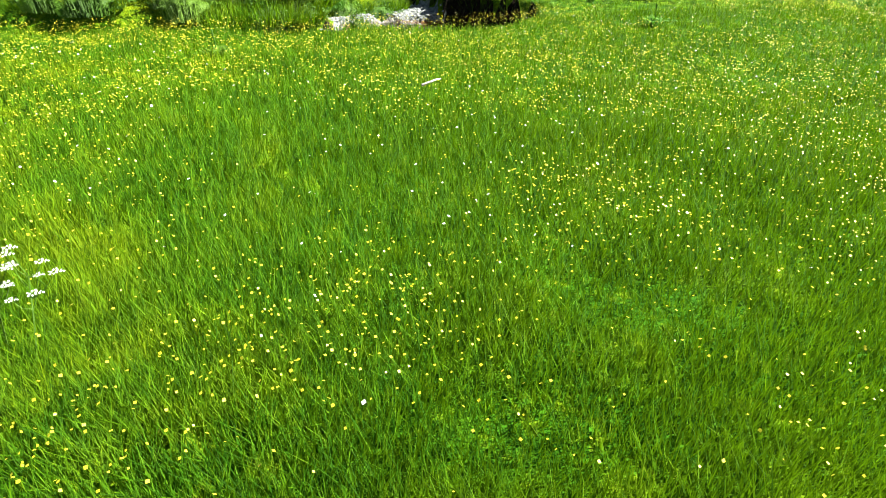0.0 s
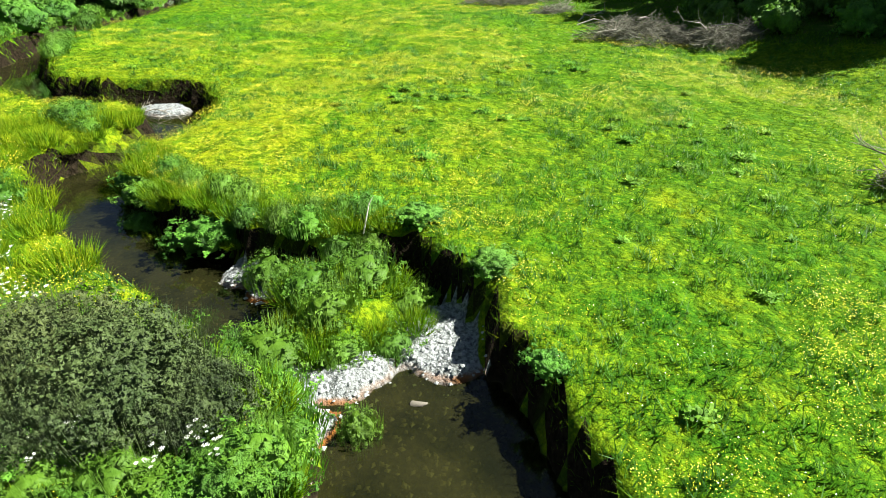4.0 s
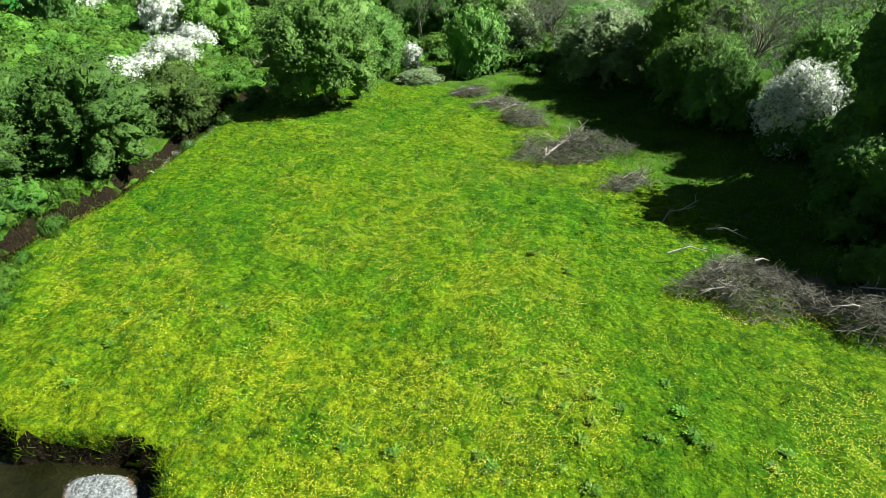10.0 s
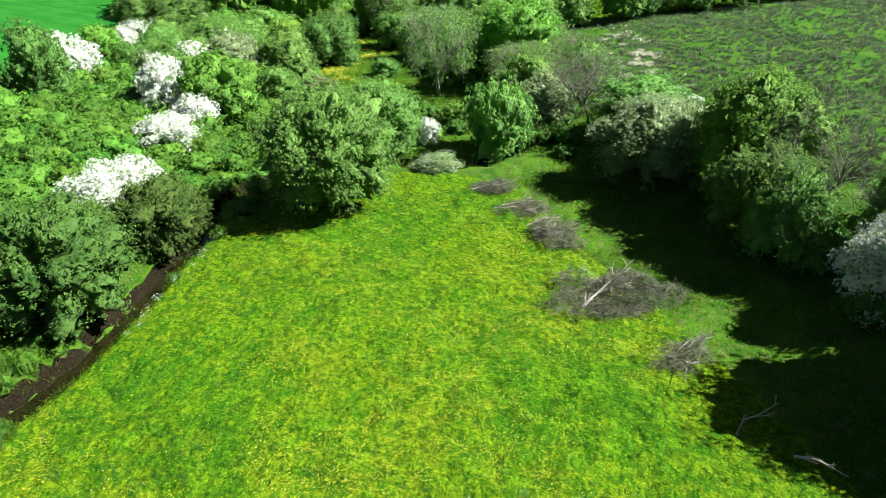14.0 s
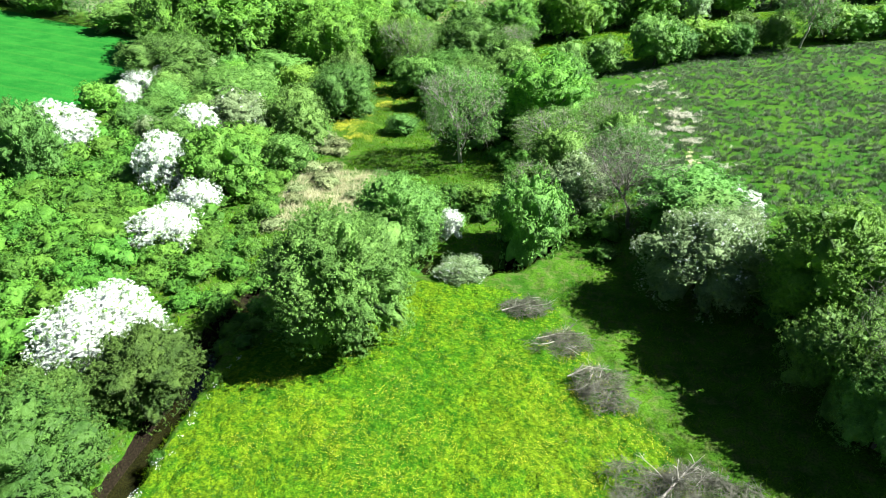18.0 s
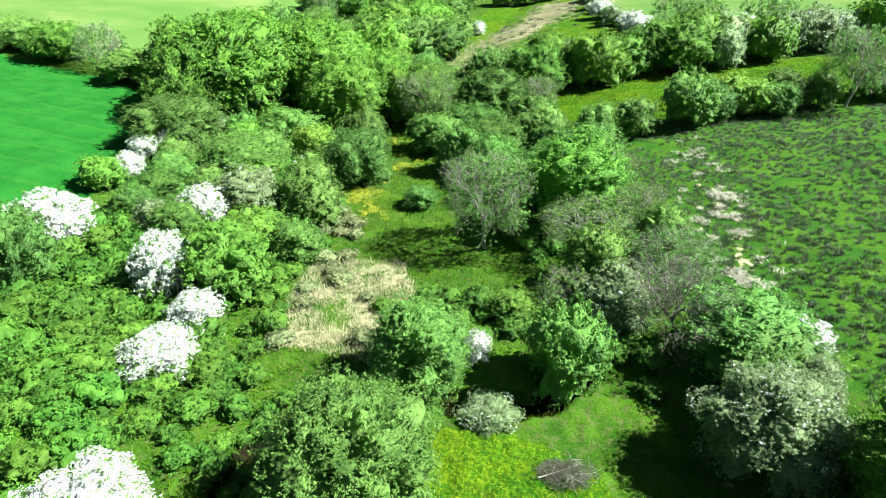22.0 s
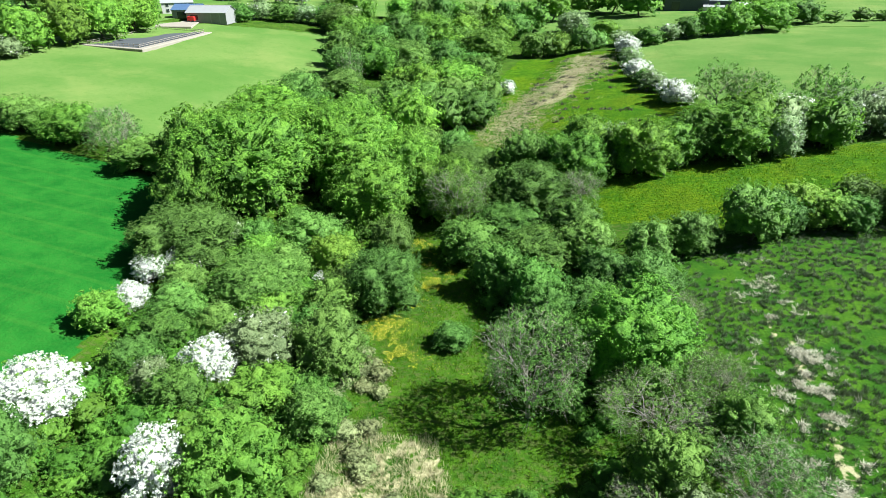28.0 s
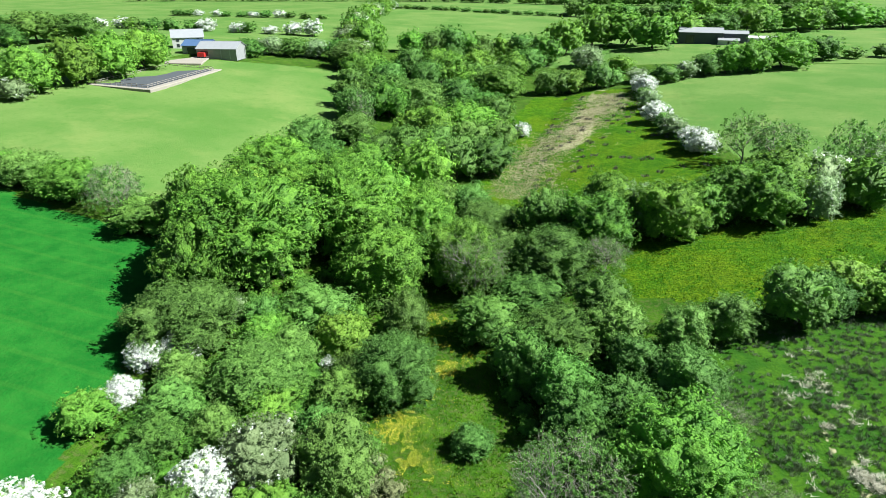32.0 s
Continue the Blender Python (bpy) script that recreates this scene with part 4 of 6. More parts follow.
def bush_patterns(material, name, seeds, wide=3.0, high=1.9, cover=0.19, leaf=0.088, lobes=14, spikes=0):
    """Low bushes without a clear trunk: name, foliage, material, own width and height, stems."""
    made = []
    for seed in seeds:
        rng, nrng = random.Random(seed), np.random.default_rng(seed)
        balls = crown_lobes(rng, wide / 2, high / 2, high * 0.45, lobes, 0.42)
        foliage = together(inner_crown(nrng, balls, 2, 0.7 if spikes else 0.85), leaves(nrng, balls, cover, leaf, 0.35, 0.0))
        if spikes:
            a, r = nrng.uniform(0, math.tau, spikes), wide * 0.5 * np.sqrt(nrng.random(spikes))
            out = np.stack([np.cos(a), np.sin(a), np.zeros(spikes)], -1)
            foot = out * r[:, None]
            tip = foot + out * nrng.uniform(0, 0.3, (spikes, 1)) * wide * 0.5 + np.array([0, 0, 1.0]) * (high * nrng.uniform(0.6, 1.3, spikes) * (1 - 0.5 * r / wide))[:, None]
            side = np.stack([-np.sin(a + 0.8), np.cos(a + 0.8), np.zeros(spikes)], -1) * 0.012
            foliage = together(foliage, (np.stack([foot - side, foot + side, tip], 1).reshape(-1, 3), np.arange(spikes * 3).reshape(-1, 3)))
        stem = tube([(0, 0, -0.05), (wide * 0.03, wide * 0.02, high * 0.3), (wide * 0.06, -wide * 0.03, high * 0.66)], [high * 0.03, high * 0.02, high * 0.008], 5)
        made.append([name, foliage, material, wide, high, stem, None])
    return made


def bush(pattern, x, y, wide, high, turn, label, category="bush", group="", lift=0.0):
    """One bush of a pattern, that wide and high, standing on the ground, with its foliage and stems."""
    name, (v, f), material, w, h, stems, parts = pattern
    top = new(name)
    if parts is None:
        pattern[6] = [mesh_object("foliage", v, f, material, top, True).data]
        if stems:
            pattern[6].append(mesh_object("stem", *stems, BARK, top, True).data)
    else:
        for part_name, data in zip(("foliage", "stem"), parts):
            new(part_name, data).parent = top
    top.matrix_world = pose(x, y, float(ground(x, y)) - 0.06 + lift, 0, 0, turn) @ Matrix.Diagonal((wide / w, wide / w, high / h, 1))
    return tagged(top, label, category, group)


def scatter(corners, count, gap, patterns, wide, high, label, category, group, seed, wet=False, mass=False):
    """Bushes spread over a stretch of ground, keeping apart."""
    rng, done, massed = random.Random(seed), [], []
    xs, ys = [c[0] for c in corners], [c[1] for c in corners]
    for _ in range(count * 30):
        x, y = rng.uniform(min(xs), max(xs)), rng.uniform(min(ys), max(ys))
        if len(done) >= count:
            break
        if not bool(inside(np.array(x), np.array(y), corners)) or any((x - a) ** 2 + (y - b) ** 2 < gap * gap for a, b in done):
            continue
        if (not wet and float(channel(x, y)) < 0.25) or bool(inside(np.array(x), np.array(y), CLEARING)):
            continue
        w = rng.uniform(*wide)
        pattern, h, turn = rng.choice(patterns), w * rng.uniform(*high), rng.uniform(0, 360)
        done.append((x, y))
        if mass:
            m = pose(x, y, float(ground(x, y)) - 0.06, 0, 0, turn) @ Matrix.Diagonal((w / pattern[3], w / pattern[3], h / pattern[4], 1))
            corners_here = pattern[1][0] @ np.array(m.to_3x3()).T + np.array(m.translation)
            massed.append((corners_here, pattern[1][1]))
        else:
            bush(pattern, x, y, w, h, turn, label, category, group)
    if mass:
        tagged(mesh_object("scrub", *together(*massed), patterns[0][2], None, True), label, category, kind="stuff")


green_scrub = bush_patterns(SCRUB, "scrub_bush", (1, 2, 3))
dry_scrub = bush_patterns(BRAMBLE, "bramble_bush", (4, 5), 2.6, 1.1, 0.35, 0.075)
nettles = bush_patterns(NETTLE, "nettle_clump", (6, 7, 8), 1.4, 0.8, 0.22, 0.042, 12, 420)
gorse = bush_patterns(GORSE, "gorse_bush", (9, 10), 3.0, 1.8, 0.62, 0.046, 22, 1500)
GREEN_LABEL, DRY_LABEL, NETTLE_LABEL = "low dark green bramble scrub bush", "straw-coloured dry bramble patch with dead stems", "fresh green nettle and weed clump on the bank"
scatter([(-74, 92), (-70, 110), (-62, 126), (-50, 120), (-44, 104), (-36, 93), (-42, 84), (-48, 72), (-62, 62), (-80, 78)], 150, 2.2, green_scrub, (3.2, 5.5), (0.45, 0.7), GREEN_LABEL, "bush", "scrub on the slope", 11)
scatter([(-68, 126), (-64, 152), (-44, 158), (-38, 140), (-38, 118), (-46, 112)], 70, 2.4, green_scrub, (3.0, 5.0), (0.5, 0.75), GREEN_LABEL, "bush", "scrub on the slope", 12, mass=True)
scatter([(-37, 102), (-25, 101), (-23, 116), (-28, 124), (-38, 120)], 9, 2.2, dry_scrub, (2.2, 3.6), (0.3, 0.45), DRY_LABEL, "bush", "dry brambles", 13)
scatter([(-22, 106), (-8, 104), (2, 100), (4, 116), (-10, 118), (-22, 116)], 26, 2.2, green_scrub, (2.5, 4), (0.5, 0.8), GREEN_LABEL, "bush", "scrub in the wood", 14, mass=True)
scatter([(-42, 124), (-30, 126), (-28, 140), (-34, 142), (-40, 134)], 8, 2.0, dry_scrub, (2.2, 3.4), (0.35, 0.5), DRY_LABEL, "bush", "dry brambles", 15)
scatter([(-50, 50), (-33.5, 46), (-33, 80), (-46, 74)], 30, 2.4, green_scrub, (2.5, 4), (0.5, 0.8), GREEN_LABEL, "bush", "scrub on the stream's bank", 16, mass=True)
scatter([(16, 48), (30, 40), (30, 76), (14, 100), (8, 106), (12, 92), (18, 72)], 45, 2.2, green_scrub, (2.5, 4), (0.6, 0.9), GREEN_LABEL, "bush", "scrub under the hedge", 17)
scatter([(-35, 79), (-28.5, 79.5), (-28, 90), (-23, 94.6), (-16, 95.4), (-18, 99.5), (-28, 97.5), (-34, 90)], 30, 1.3, green_scrub, (1.4, 2.8), (0.45, 0.75), "low bramble bush at the edge of the bank", "bush", "bank bushes", 18, True)
scatter([(-44, 86), (-36, 84), (-33, 92), (-37, 101), (-47, 104)], 22, 1.8, green_scrub, (2.2, 3.6), (0.45, 0.7), GREEN_LABEL, "bush", "scrub on the slope", 41)
scatter([(-28, 104), (-12, 104), (-12, 116), (-24, 120)], 10, 2.4, green_scrub, (2.2, 3.4), (0.4, 0.6), GREEN_LABEL, "bush", "scrub in the wood", 42)
scatter([(-52, 84), (-38, 88), (-36, 100), (-39, 122), (-48, 124), (-56, 110)], 60, 2.0, green_scrub, (2.4, 4.2), (0.45, 0.75), GREEN_LABEL, "bush", "scrub on the slope", 43, mass=True)
scatter([(-30, 122), (-14, 120), (4, 110), (4, 130), (-2, 160), (-28, 166), (-34, 150)], 44, 2.4, green_scrub, (2.6, 4.4), (0.5, 0.8), GREEN_LABEL, "bush", "scrub in the wood", 44, mass=True)
scatter([(-60, 160), (-20, 166), (-20, 205), (-50, 212), (-80, 206)], 30, 3.0, green_scrub, (3.5, 5.5), (0.6, 0.9), GREEN_LABEL, "bush", "scrub in the wood", 45, mass=True)
scatter([(-84, 146), (-42, 150), (-42, 170), (-60, 178), (-86, 170)], 50, 2.6, green_scrub, (3.0, 5.0), (0.6, 0.9), GREEN_LABEL, "bush", "scrub in the wood", 46, mass=True)


# ---- grass and flowers ----
def blades(rng, x, y, long, wide, bend=0.45):
    """One three-sided blade of grass at each place."""
    n = len(x)
    turn = rng.uniform(0, math.tau, n)
    lean = rng.normal(0, bend, (n, 2)) * long[:, None]
    z = ground(x, y) - 0.02
    side = np.stack([np.cos(turn), np.sin(turn), np.zeros(n)], -1) * wide[:, None] / 2
    foot = np.stack([x, y, z], -1)
    tip = foot + np.concatenate([lean, (long * rng.uniform(0.75, 1.0, n))[:, None]], 1)
    verts = np.stack([foot - side, foot + side, tip], 1).reshape(-1, 3)
    return verts, np.arange(len(verts)).reshape(-1, 3)


def on_meadow(x, y, edge=0.02):
    return inside(x, y, MEADOW) & (channel(x, y) > edge)


def ahead(rng, count, power, most=99.0):
    """Places on the meadow ahead of the start, thinning out evenly with the distance, and how far off they are."""
    k = rng.random(count)
    a, b = 1.6 ** (1 - power), most ** (1 - power)
    far = (a + k * (b - a)) ** (1 / (1 - power))
    y = far - 2.6
    x = rng.uniform(-1, 1, count) * (1.6 + 0.9 * far) - 0.06 * y
    keep = inside(x, y, MEADOW) & (ground(x, y) > -0.8)
    return x[keep], y[keep], far[keep]


def build_grass():
    rng = np.random.default_rng(21)
    GRASS = grass_material("grass_blades")
    for i in range(4):
        near = i < 2
        x, y, far = ahead(rng, 150000, 0.9, 14.0) if near else ahead(rng, 15000, 0.2)
        if not near:
            x, y, far = np.repeat(x, 9), np.repeat(y, 9), np.repeat(far, 9)
            x, y = x + rng.normal(0, 0.13, len(x)), y + rng.normal(0, 0.13, len(x))
            keep = on_meadow(x, y)
            x, y, far = x[keep], y[keep], far[keep]
        tall = noise2(x, y, 0.45, 12) * 0.6 + noise2(x, y, 2.6, 13) * 0.6
        size = (0.20 - 0.06 * ease(6, 16, far)) * (0.62 + 0.65 * tall ** 1.6) * rng.uniform(0.55, 1.25, len(x))
        v, f = blades(rng, x, y, size, np.minimum(0.0055 + 0.0008 * far, 0.034) * rng.uniform(0.6, 1.4, len(x)), 0.28 if near else 0.4)
        tagged(mesh_object("grass", v, f, GRASS), "lush green meadow grass", "grass", kind="stuff")


def build_overhang():
    """Long grass that hangs over the edges of the banks."""
    rng = np.random.default_rng(27)
    x, y = rng.uniform(-35, 5, 800000), rng.uniform(8, 99, 800000)
    s = channel(x, y)
    keep = (s > -0.22) & (s < 0.2) & (rng.random(len(x)) < np.where(y < 40, 1.0, 0.5))
    x, y = x[keep], y[keep]
    near = y < 26
    v, f = blades(rng, x, y, np.where(near, 0.7, 1.0) * rng.uniform(0.15, 0.42, len(x)), np.where(near, 0.4, 1.0) * rng.uniform(0.012, 0.035, len(x)), 0.6)
    tagged(mesh_object("bank_grass", v, f, grass_material("bank_grass_blades")), "long grass overhanging the stream banks", "grass", kind="stuff")


def build_rough_grass():
    """Longer, uneven grass on ground that is not part of the meadow."""
    rng = np.random.default_rng(43)
    ROUGH = grass_material("rough_grass_blades")
    beside = [(-5, 93), (1, 80), (9, 66), (16, 50), (24, 28), (31, 28), (28, 76), (14, 104), (2, 104)]
    clearing = [(-36, 80), (-24, 97), (-6, 102), (8, 108), (0, 165), (-30, 175), (-44, 172), (-40, 125), (-52, 108), (-50, 84)]
    strip = STRIP_FIELD
    for corners, count, size, wide in ((beside, 60000, 0.34, 0.05), (clearing, 70000, 0.45, 0.10), (strip, 30000, 0.4, 0.2)):
        xs, ys = [c[0] for c in corners], [c[1] for c in corners]
        x, y = rng.uniform(min(xs), min(max(xs), 75), count), rng.uniform(min(ys), max(ys), count)
        keep = inside(x, y, corners) & (channel(x, y) > 0.05) & (noise2(x, y, 2.0, 45) + 0.5 * noise2(x, y, 0.7, 46) > 0.5) & ~inside(x, y, DRY_PATCH)
        x, y = x[keep], y[keep]
        long = size * (0.4 + 1.1 * noise2(x, y, 1.3, 47)) * rng.uniform(0.6, 1.3, len(x))
        v, f = blades(rng, x, y, long, wide * rng.uniform(0.6, 1.4, len(x)), 0.5)
        tagged(mesh_object("rough_grass", v, f, ROUGH), "rough long green grass beyond the meadow", "grass", kind="stuff")


def build_tussocks():
    """Darker clumps of coarse grass."""
    rng = np.random.default_rng(29)
    x, y, far = ahead(rng, 12000, 0.0)
    keep = (noise2(x, y, 6.0, 41) + 0.5 * noise2(x, y, 2.0, 42) > 0.66) & (far > 14)
    x, y = np.repeat(x[keep], 22), np.repeat(y[keep], 22)
    n = len(x)
    r, turn = rng.normal(0, 0.2, n), rng.uniform(0, math.tau, n)
    x, y = x + r * np.cos(turn), y + r * np.sin(turn)
    keep = channel(x, y) > 0.05
    x, y = x[keep], y[keep]
    v, f = blades(rng, x, y, rng.uniform(0.16, 0.38, len(x)), rng.uniform(0.02, 0.045, len(x)), 0.4)
    tagged(mesh_object("tussocks", v, f, leaf_material("tussock_blades", (0.018, 0.085, 0.004), (0.075, 0.205, 0.010), grain=2.0, depth=0.02)), "dark green coarse grass tussocks in the meadow", "grass", kind="stuff")


def discs(rng, x, y, z, r, sides=5, tilt=0.5):
    """Small flower heads, as fans of corners."""
    n = len(x)
    normal = np.stack([rng.normal(0, tilt, n), rng.normal(0, tilt, n), np.ones(n)], -1)
    normal /= np.linalg.norm(normal, axis=1, keepdims=True)
    u = np.cross(normal, np.array([0.3, 0.9, 0.1]))
    u /= np.linalg.norm(u, axis=1, keepdims=True)
    v = np.cross(normal, u)
    c = np.stack([x, y, z], -1)
    ring = [c + (u * math.cos(k * math.tau / sides) + v * math.sin(k * math.tau / sides)) * r[:, None] for k in range(sides)]
    return np.stack(ring, 1).reshape(-1, 3), np.arange(n * sides).reshape(-1, sides)


def build_flowers():
    rng = np.random.default_rng(33)
    x, y, far = ahead(rng, 260000, 0.05)
    x, y, far = np.repeat(x, 4), np.repeat(y, 4), np.repeat(far, 4)
    x, y = x + rng.normal(0, 0.05 + 0.0016 * far), y + rng.normal(0, 0.05 + 0.0016 * far)
    patch = noise2(x, y, 4.0, 21) * 0.55 + noise2(x, y, 1.4, 22) * 0.4 + noise2(x, y, 18, 23) * 0.5
    keep = (rng.random(len(x)) < ease(0.55, 0.96, patch) ** 1.7 * 1.5 + 0.015) & (rng.random(len(x)) < 0.35 + 0.5 * ease(10, 26, far)) & (channel(x, y) > 0.1)
    x, y, far = x[keep], y[keep], far[keep]
    v, f = discs(rng, x, y, ground(x, y) + rng.uniform(0.16, 0.32, len(x)), np.minimum(0.0062 + 0.00026 * far, 0.0185) * rng.uniform(0.75, 1.3, len(x)), 4)
    tagged(mesh_object("buttercups", v, f, YELLOW), "yellow buttercup flowers scattered in the meadow", "flowers", kind="stuff")
    y = rng.uniform(132, 168, 20000)
    x = np.interp(y, [132, 138, 144, 151, 157, 168], [-34, -40, -39.5, -37.2, -36.5, -40]) + rng.normal(0, 1.5, len(y)) + rng.exponential(1.2, len(y))
    keep = noise2(x, y, 3.0, 36) * 0.7 + noise2(x, y, 0.8, 37) * 0.4 > 0.5
    x, y = x[keep], y[keep]
    v, f = discs(rng, x, y, ground(x, y) + rng.uniform(0.2, 0.4, len(x)), rng.uniform(0.024, 0.05, len(x)), 4)
    tagged(mesh_object("marsh_flowers", v, f, YELLOW), "yellow flowers on the wet valley floor", "flowers", kind="stuff")
    x, y = rng.normal(-20.3, 0.7, 900), rng.normal(29.6, 0.4, 900)
    v, f = discs(rng, x, y, ground(x, y) + rng.uniform(0.3, 0.8, len(x)), rng.uniform(0.02, 0.045, len(x)), 4)
    tagged(mesh_object("marsh_flowers", v, f, YELLOW), "patch of yellow flowers on the stream bank", "flowers", kind="stuff")
    x, y, far = ahead(rng, 9000, 0.4)
    keep = (noise2(x, y, 4.0, 31) > 0.55) & (rng.random(len(x)) < ease(2.5, 9, far))
    x, y, far = x[keep], y[keep], far[keep]
    v, f = discs(rng, x, y, ground(x, y) + rng.uniform(0.12, 0.25, len(x)), np.minimum(0.009 + 0.0002 * far, 0.02) * rng.uniform(0.75, 1.3, len(x)), 4)
    tagged(mesh_object("daisies", v, f, WHITE_PETAL), "tiny white flowers in the grass", "flowers", kind="stuff")


build_grass()
build_overhang()
build_rough_grass()
build_tussocks()
build_flowers()


# ---- along the stream ----
def grass_clump_patterns():
    """Dense clumps of long arching blades."""
    made, rng = [], np.random.default_rng(71)
    for _ in range(2):
        n = 560
        r, a = 0.5 * np.sqrt(rng.random(n)), rng.uniform(0, math.tau, n)
        foot = np.stack([r * np.cos(a), r * np.sin(a), np.zeros(n)], -1)
        tip = foot + np.stack([np.cos(a) * r * rng.uniform(0, 0.7, n) + rng.normal(0, 0.1, n), np.sin(a) * r * rng.uniform(0, 0.7, n) + rng.normal(0, 0.1, n), rng.uniform(0.4, 1.0, n) * (1 - 0.6 * r)], -1)
        turn = rng.uniform(0, math.tau, n)
        side = np.stack([np.cos(turn), np.sin(turn), np.zeros(n)], -1) * 0.014
        made.append(["grass_clump", (np.stack([foot - side, foot + side, tip], 1).reshape(-1, 3), np.arange(n * 3).reshape(-1, 3)), TALL_GRASS, 1.0, 1.0, None, None])
    return made


TALL_GRASS = grass_material("tall_grass_blades")
tall_grass = grass_clump_patterns()
for x, y, w, h in ((-7.9, 16.3, 2.8, 1.75), (-6.0, 15.8, 2.9, 1.7), (-4.7, 15.6, 1.8, 1.2), (-9.9, 15.9, 2.4, 1.3), (-6.9, 14.9, 1.7, 1.2), (-11.6, 16.5, 2.2, 1.2)):
    bush(gorse[int(w * 10) % 2], x, y, w, h, x * 50, "dark olive gorse bush beside the stream", group="gorse on the bank")
TALL_LABEL = "tall yellow-green grass clump with buttercups at gravel edge"
for x, y, w, h in ((-3.5, 13.9, 1.3, 0.7), (-4.9, 13.3, 1.4, 0.8), (-3.1, 14.5, 1.0, 0.6), (-6.4, 11.9, 0.5, 0.25), (-3.0, 12.2, 0.5, 0.3)):
    bush(tall_grass[int(w * 10) % 2], x, y, w, h, x * 90, TALL_LABEL, "grass clump", "bank grass clumps")
left_bank = [(-14, 12.9), (-8, 12.7), (-3.4, 13.4), (-3.0, 14.8), (-4.0, 16.8), (-8, 18), (-14, 17)]
scatter(left_bank, 46, 0.6, tall_grass, (0.8, 1.7), (0.4, 0.65), TALL_LABEL, "grass clump", "bank grass clumps", 31, True)
scatter(left_bank, 80, 0.45, nettles, (0.7, 1.5), (0.4, 0.75), NETTLE_LABEL, "weeds", "bank weeds", 32, True)
scatter([(-5.6, 18.6), (-3, 17.9), (-1.2, 19.4), (-1.4, 22.0), (-4.4, 22.4)], 14, 0.7, tall_grass, (0.7, 1.3), (0.5, 0.8), "tall green grass clump on the stream island", "grass clump", "island plants", 34, True)
scatter([(-19.6, 29.4), (-14.6, 29.4), (-14.5, 33), (-18.8, 34.2)], 30, 0.55, tall_grass, (0.7, 1.3), (0.4, 0.7), "tall green grass clump on the stream island", "grass clump", "island plants", 35, True)
scatter(left_bank, 3, 1.4, green_scrub, (1.0, 1.9), (0.4, 0.65), "low bramble bush at the edge of the bank", "bush", "bank bushes", 33, True)
scatter([(-8.5, 18.2), (-9.6, 20.6), (-13.2, 24.0), (-16.2, 27.4), (-16.4, 29.6), (-21, 31), (-22, 27), (-15, 20)], 46, 0.8, tall_grass, (0.9, 1.7), (0.4, 0.65), "tall grass and weeds on the stream's far bank", "grass clump", "bank grass clumps", 36, True)
far_bank = [(-2.6, 22.0), (-5.6, 22.6), (-9.0, 23.6), (-11.4, 25.6), (-13.2, 28.2), (-11.6, 28.6), (-8.2, 25.4), (-5.6, 24.0), (-2.2, 23.6)]
scatter(far_bank, 44, 0.4, tall_grass, (0.6, 1.2), (0.5, 0.8), "tall green grass clump leaning over the bank", "grass clump", "bank grass clumps", 37, True)
scatter(far_bank, 18, 0.7, nettles, (0.7, 1.3), (0.5, 0.8), NETTLE_LABEL, "weeds", "bank weeds", 38, True)
# plants on the island, the spit and the banks
for x, y, w, h in ((-4.4, 18.4, 1.9, 0.9), (-3.0, 18.7, 1.2, 0.7), (-1.9, 19.2, 1.3, 0.8), (-2.9, 21.0, 1.8, 0.8), (-1.7, 20.8, 1.4, 0.7), (-4.1, 20.4, 1.5, 0.8), (-5.2, 18.2, 1.4, 0.8), (-2.25, 16.7, 0.9, 0.9),
                   (-6.9, 20.1, 1.0, 0.5), (-3.3, 15.7, 1.4, 0.7), (-3.0, 14.9, 1.1, 0.55), (-3.7, 16.5, 1.3, 0.7), (-16.6, 31.8, 1.8, 0.8), (-15.6, 30.8, 1.3, 0.6), (-17.6, 32.4, 1.6, 0.8), (-3.4, 19.6, 1.4, 0.8), (-5.4, 21.6, 1.5, 0.8)):
    bush(nettles[int(w * 10) % 3], x, y, w, h, y * 70, NETTLE_LABEL, group="island plants")
for x, y, w, h in ((-7.7, 23.3, 2.2, 1.1), (-10.7, 25.6, 1.7, 0.9), (-3.2, 23.9, 1.5, 0.6), (-1.6, 23.2, 1.6, 0.6), (0.4, 20.8, 1.3, 0.6), (1.4, 17.4, 1.0, 0.5), (-11.9, 27.0, 1.4, 0.8), (-10.9, 25.0, 1.3, 0.8)):
    bush(green_scrub[int(w * 10) % 3], x, y, w, h, y * 70, "low bramble bush at the edge of the bank", group="bank bushes")
scatter([(-9, 16), (-13, 21.5), (-16.5, 27), (-24, 33), (-27, 33), (-26, 13.5), (-12, 13.5)], 70, 1.0, nettles, (0.9, 1.9), (0.4, 0.65), NETTLE_LABEL, "weeds", "bank weeds", 21)
scatter([(-38, 44), (-33, 46), (-33.4, 54), (-31.9, 60), (-32.0, 80), (-38, 82)], 60, 0.9, nettles, (1.0, 2.0), (0.4, 0.7), NETTLE_LABEL, "weeds", "bank weeds", 23)
scatter([(-34, 40), (-24, 41), (-29.5, 52), (-28.6, 80), (-29.6, 80), (-33.5, 60)], 36, 0.9, nettles, (0.9, 1.8), (0.4, 0.7), NETTLE_LABEL, "weeds", "bank weeds", 22)


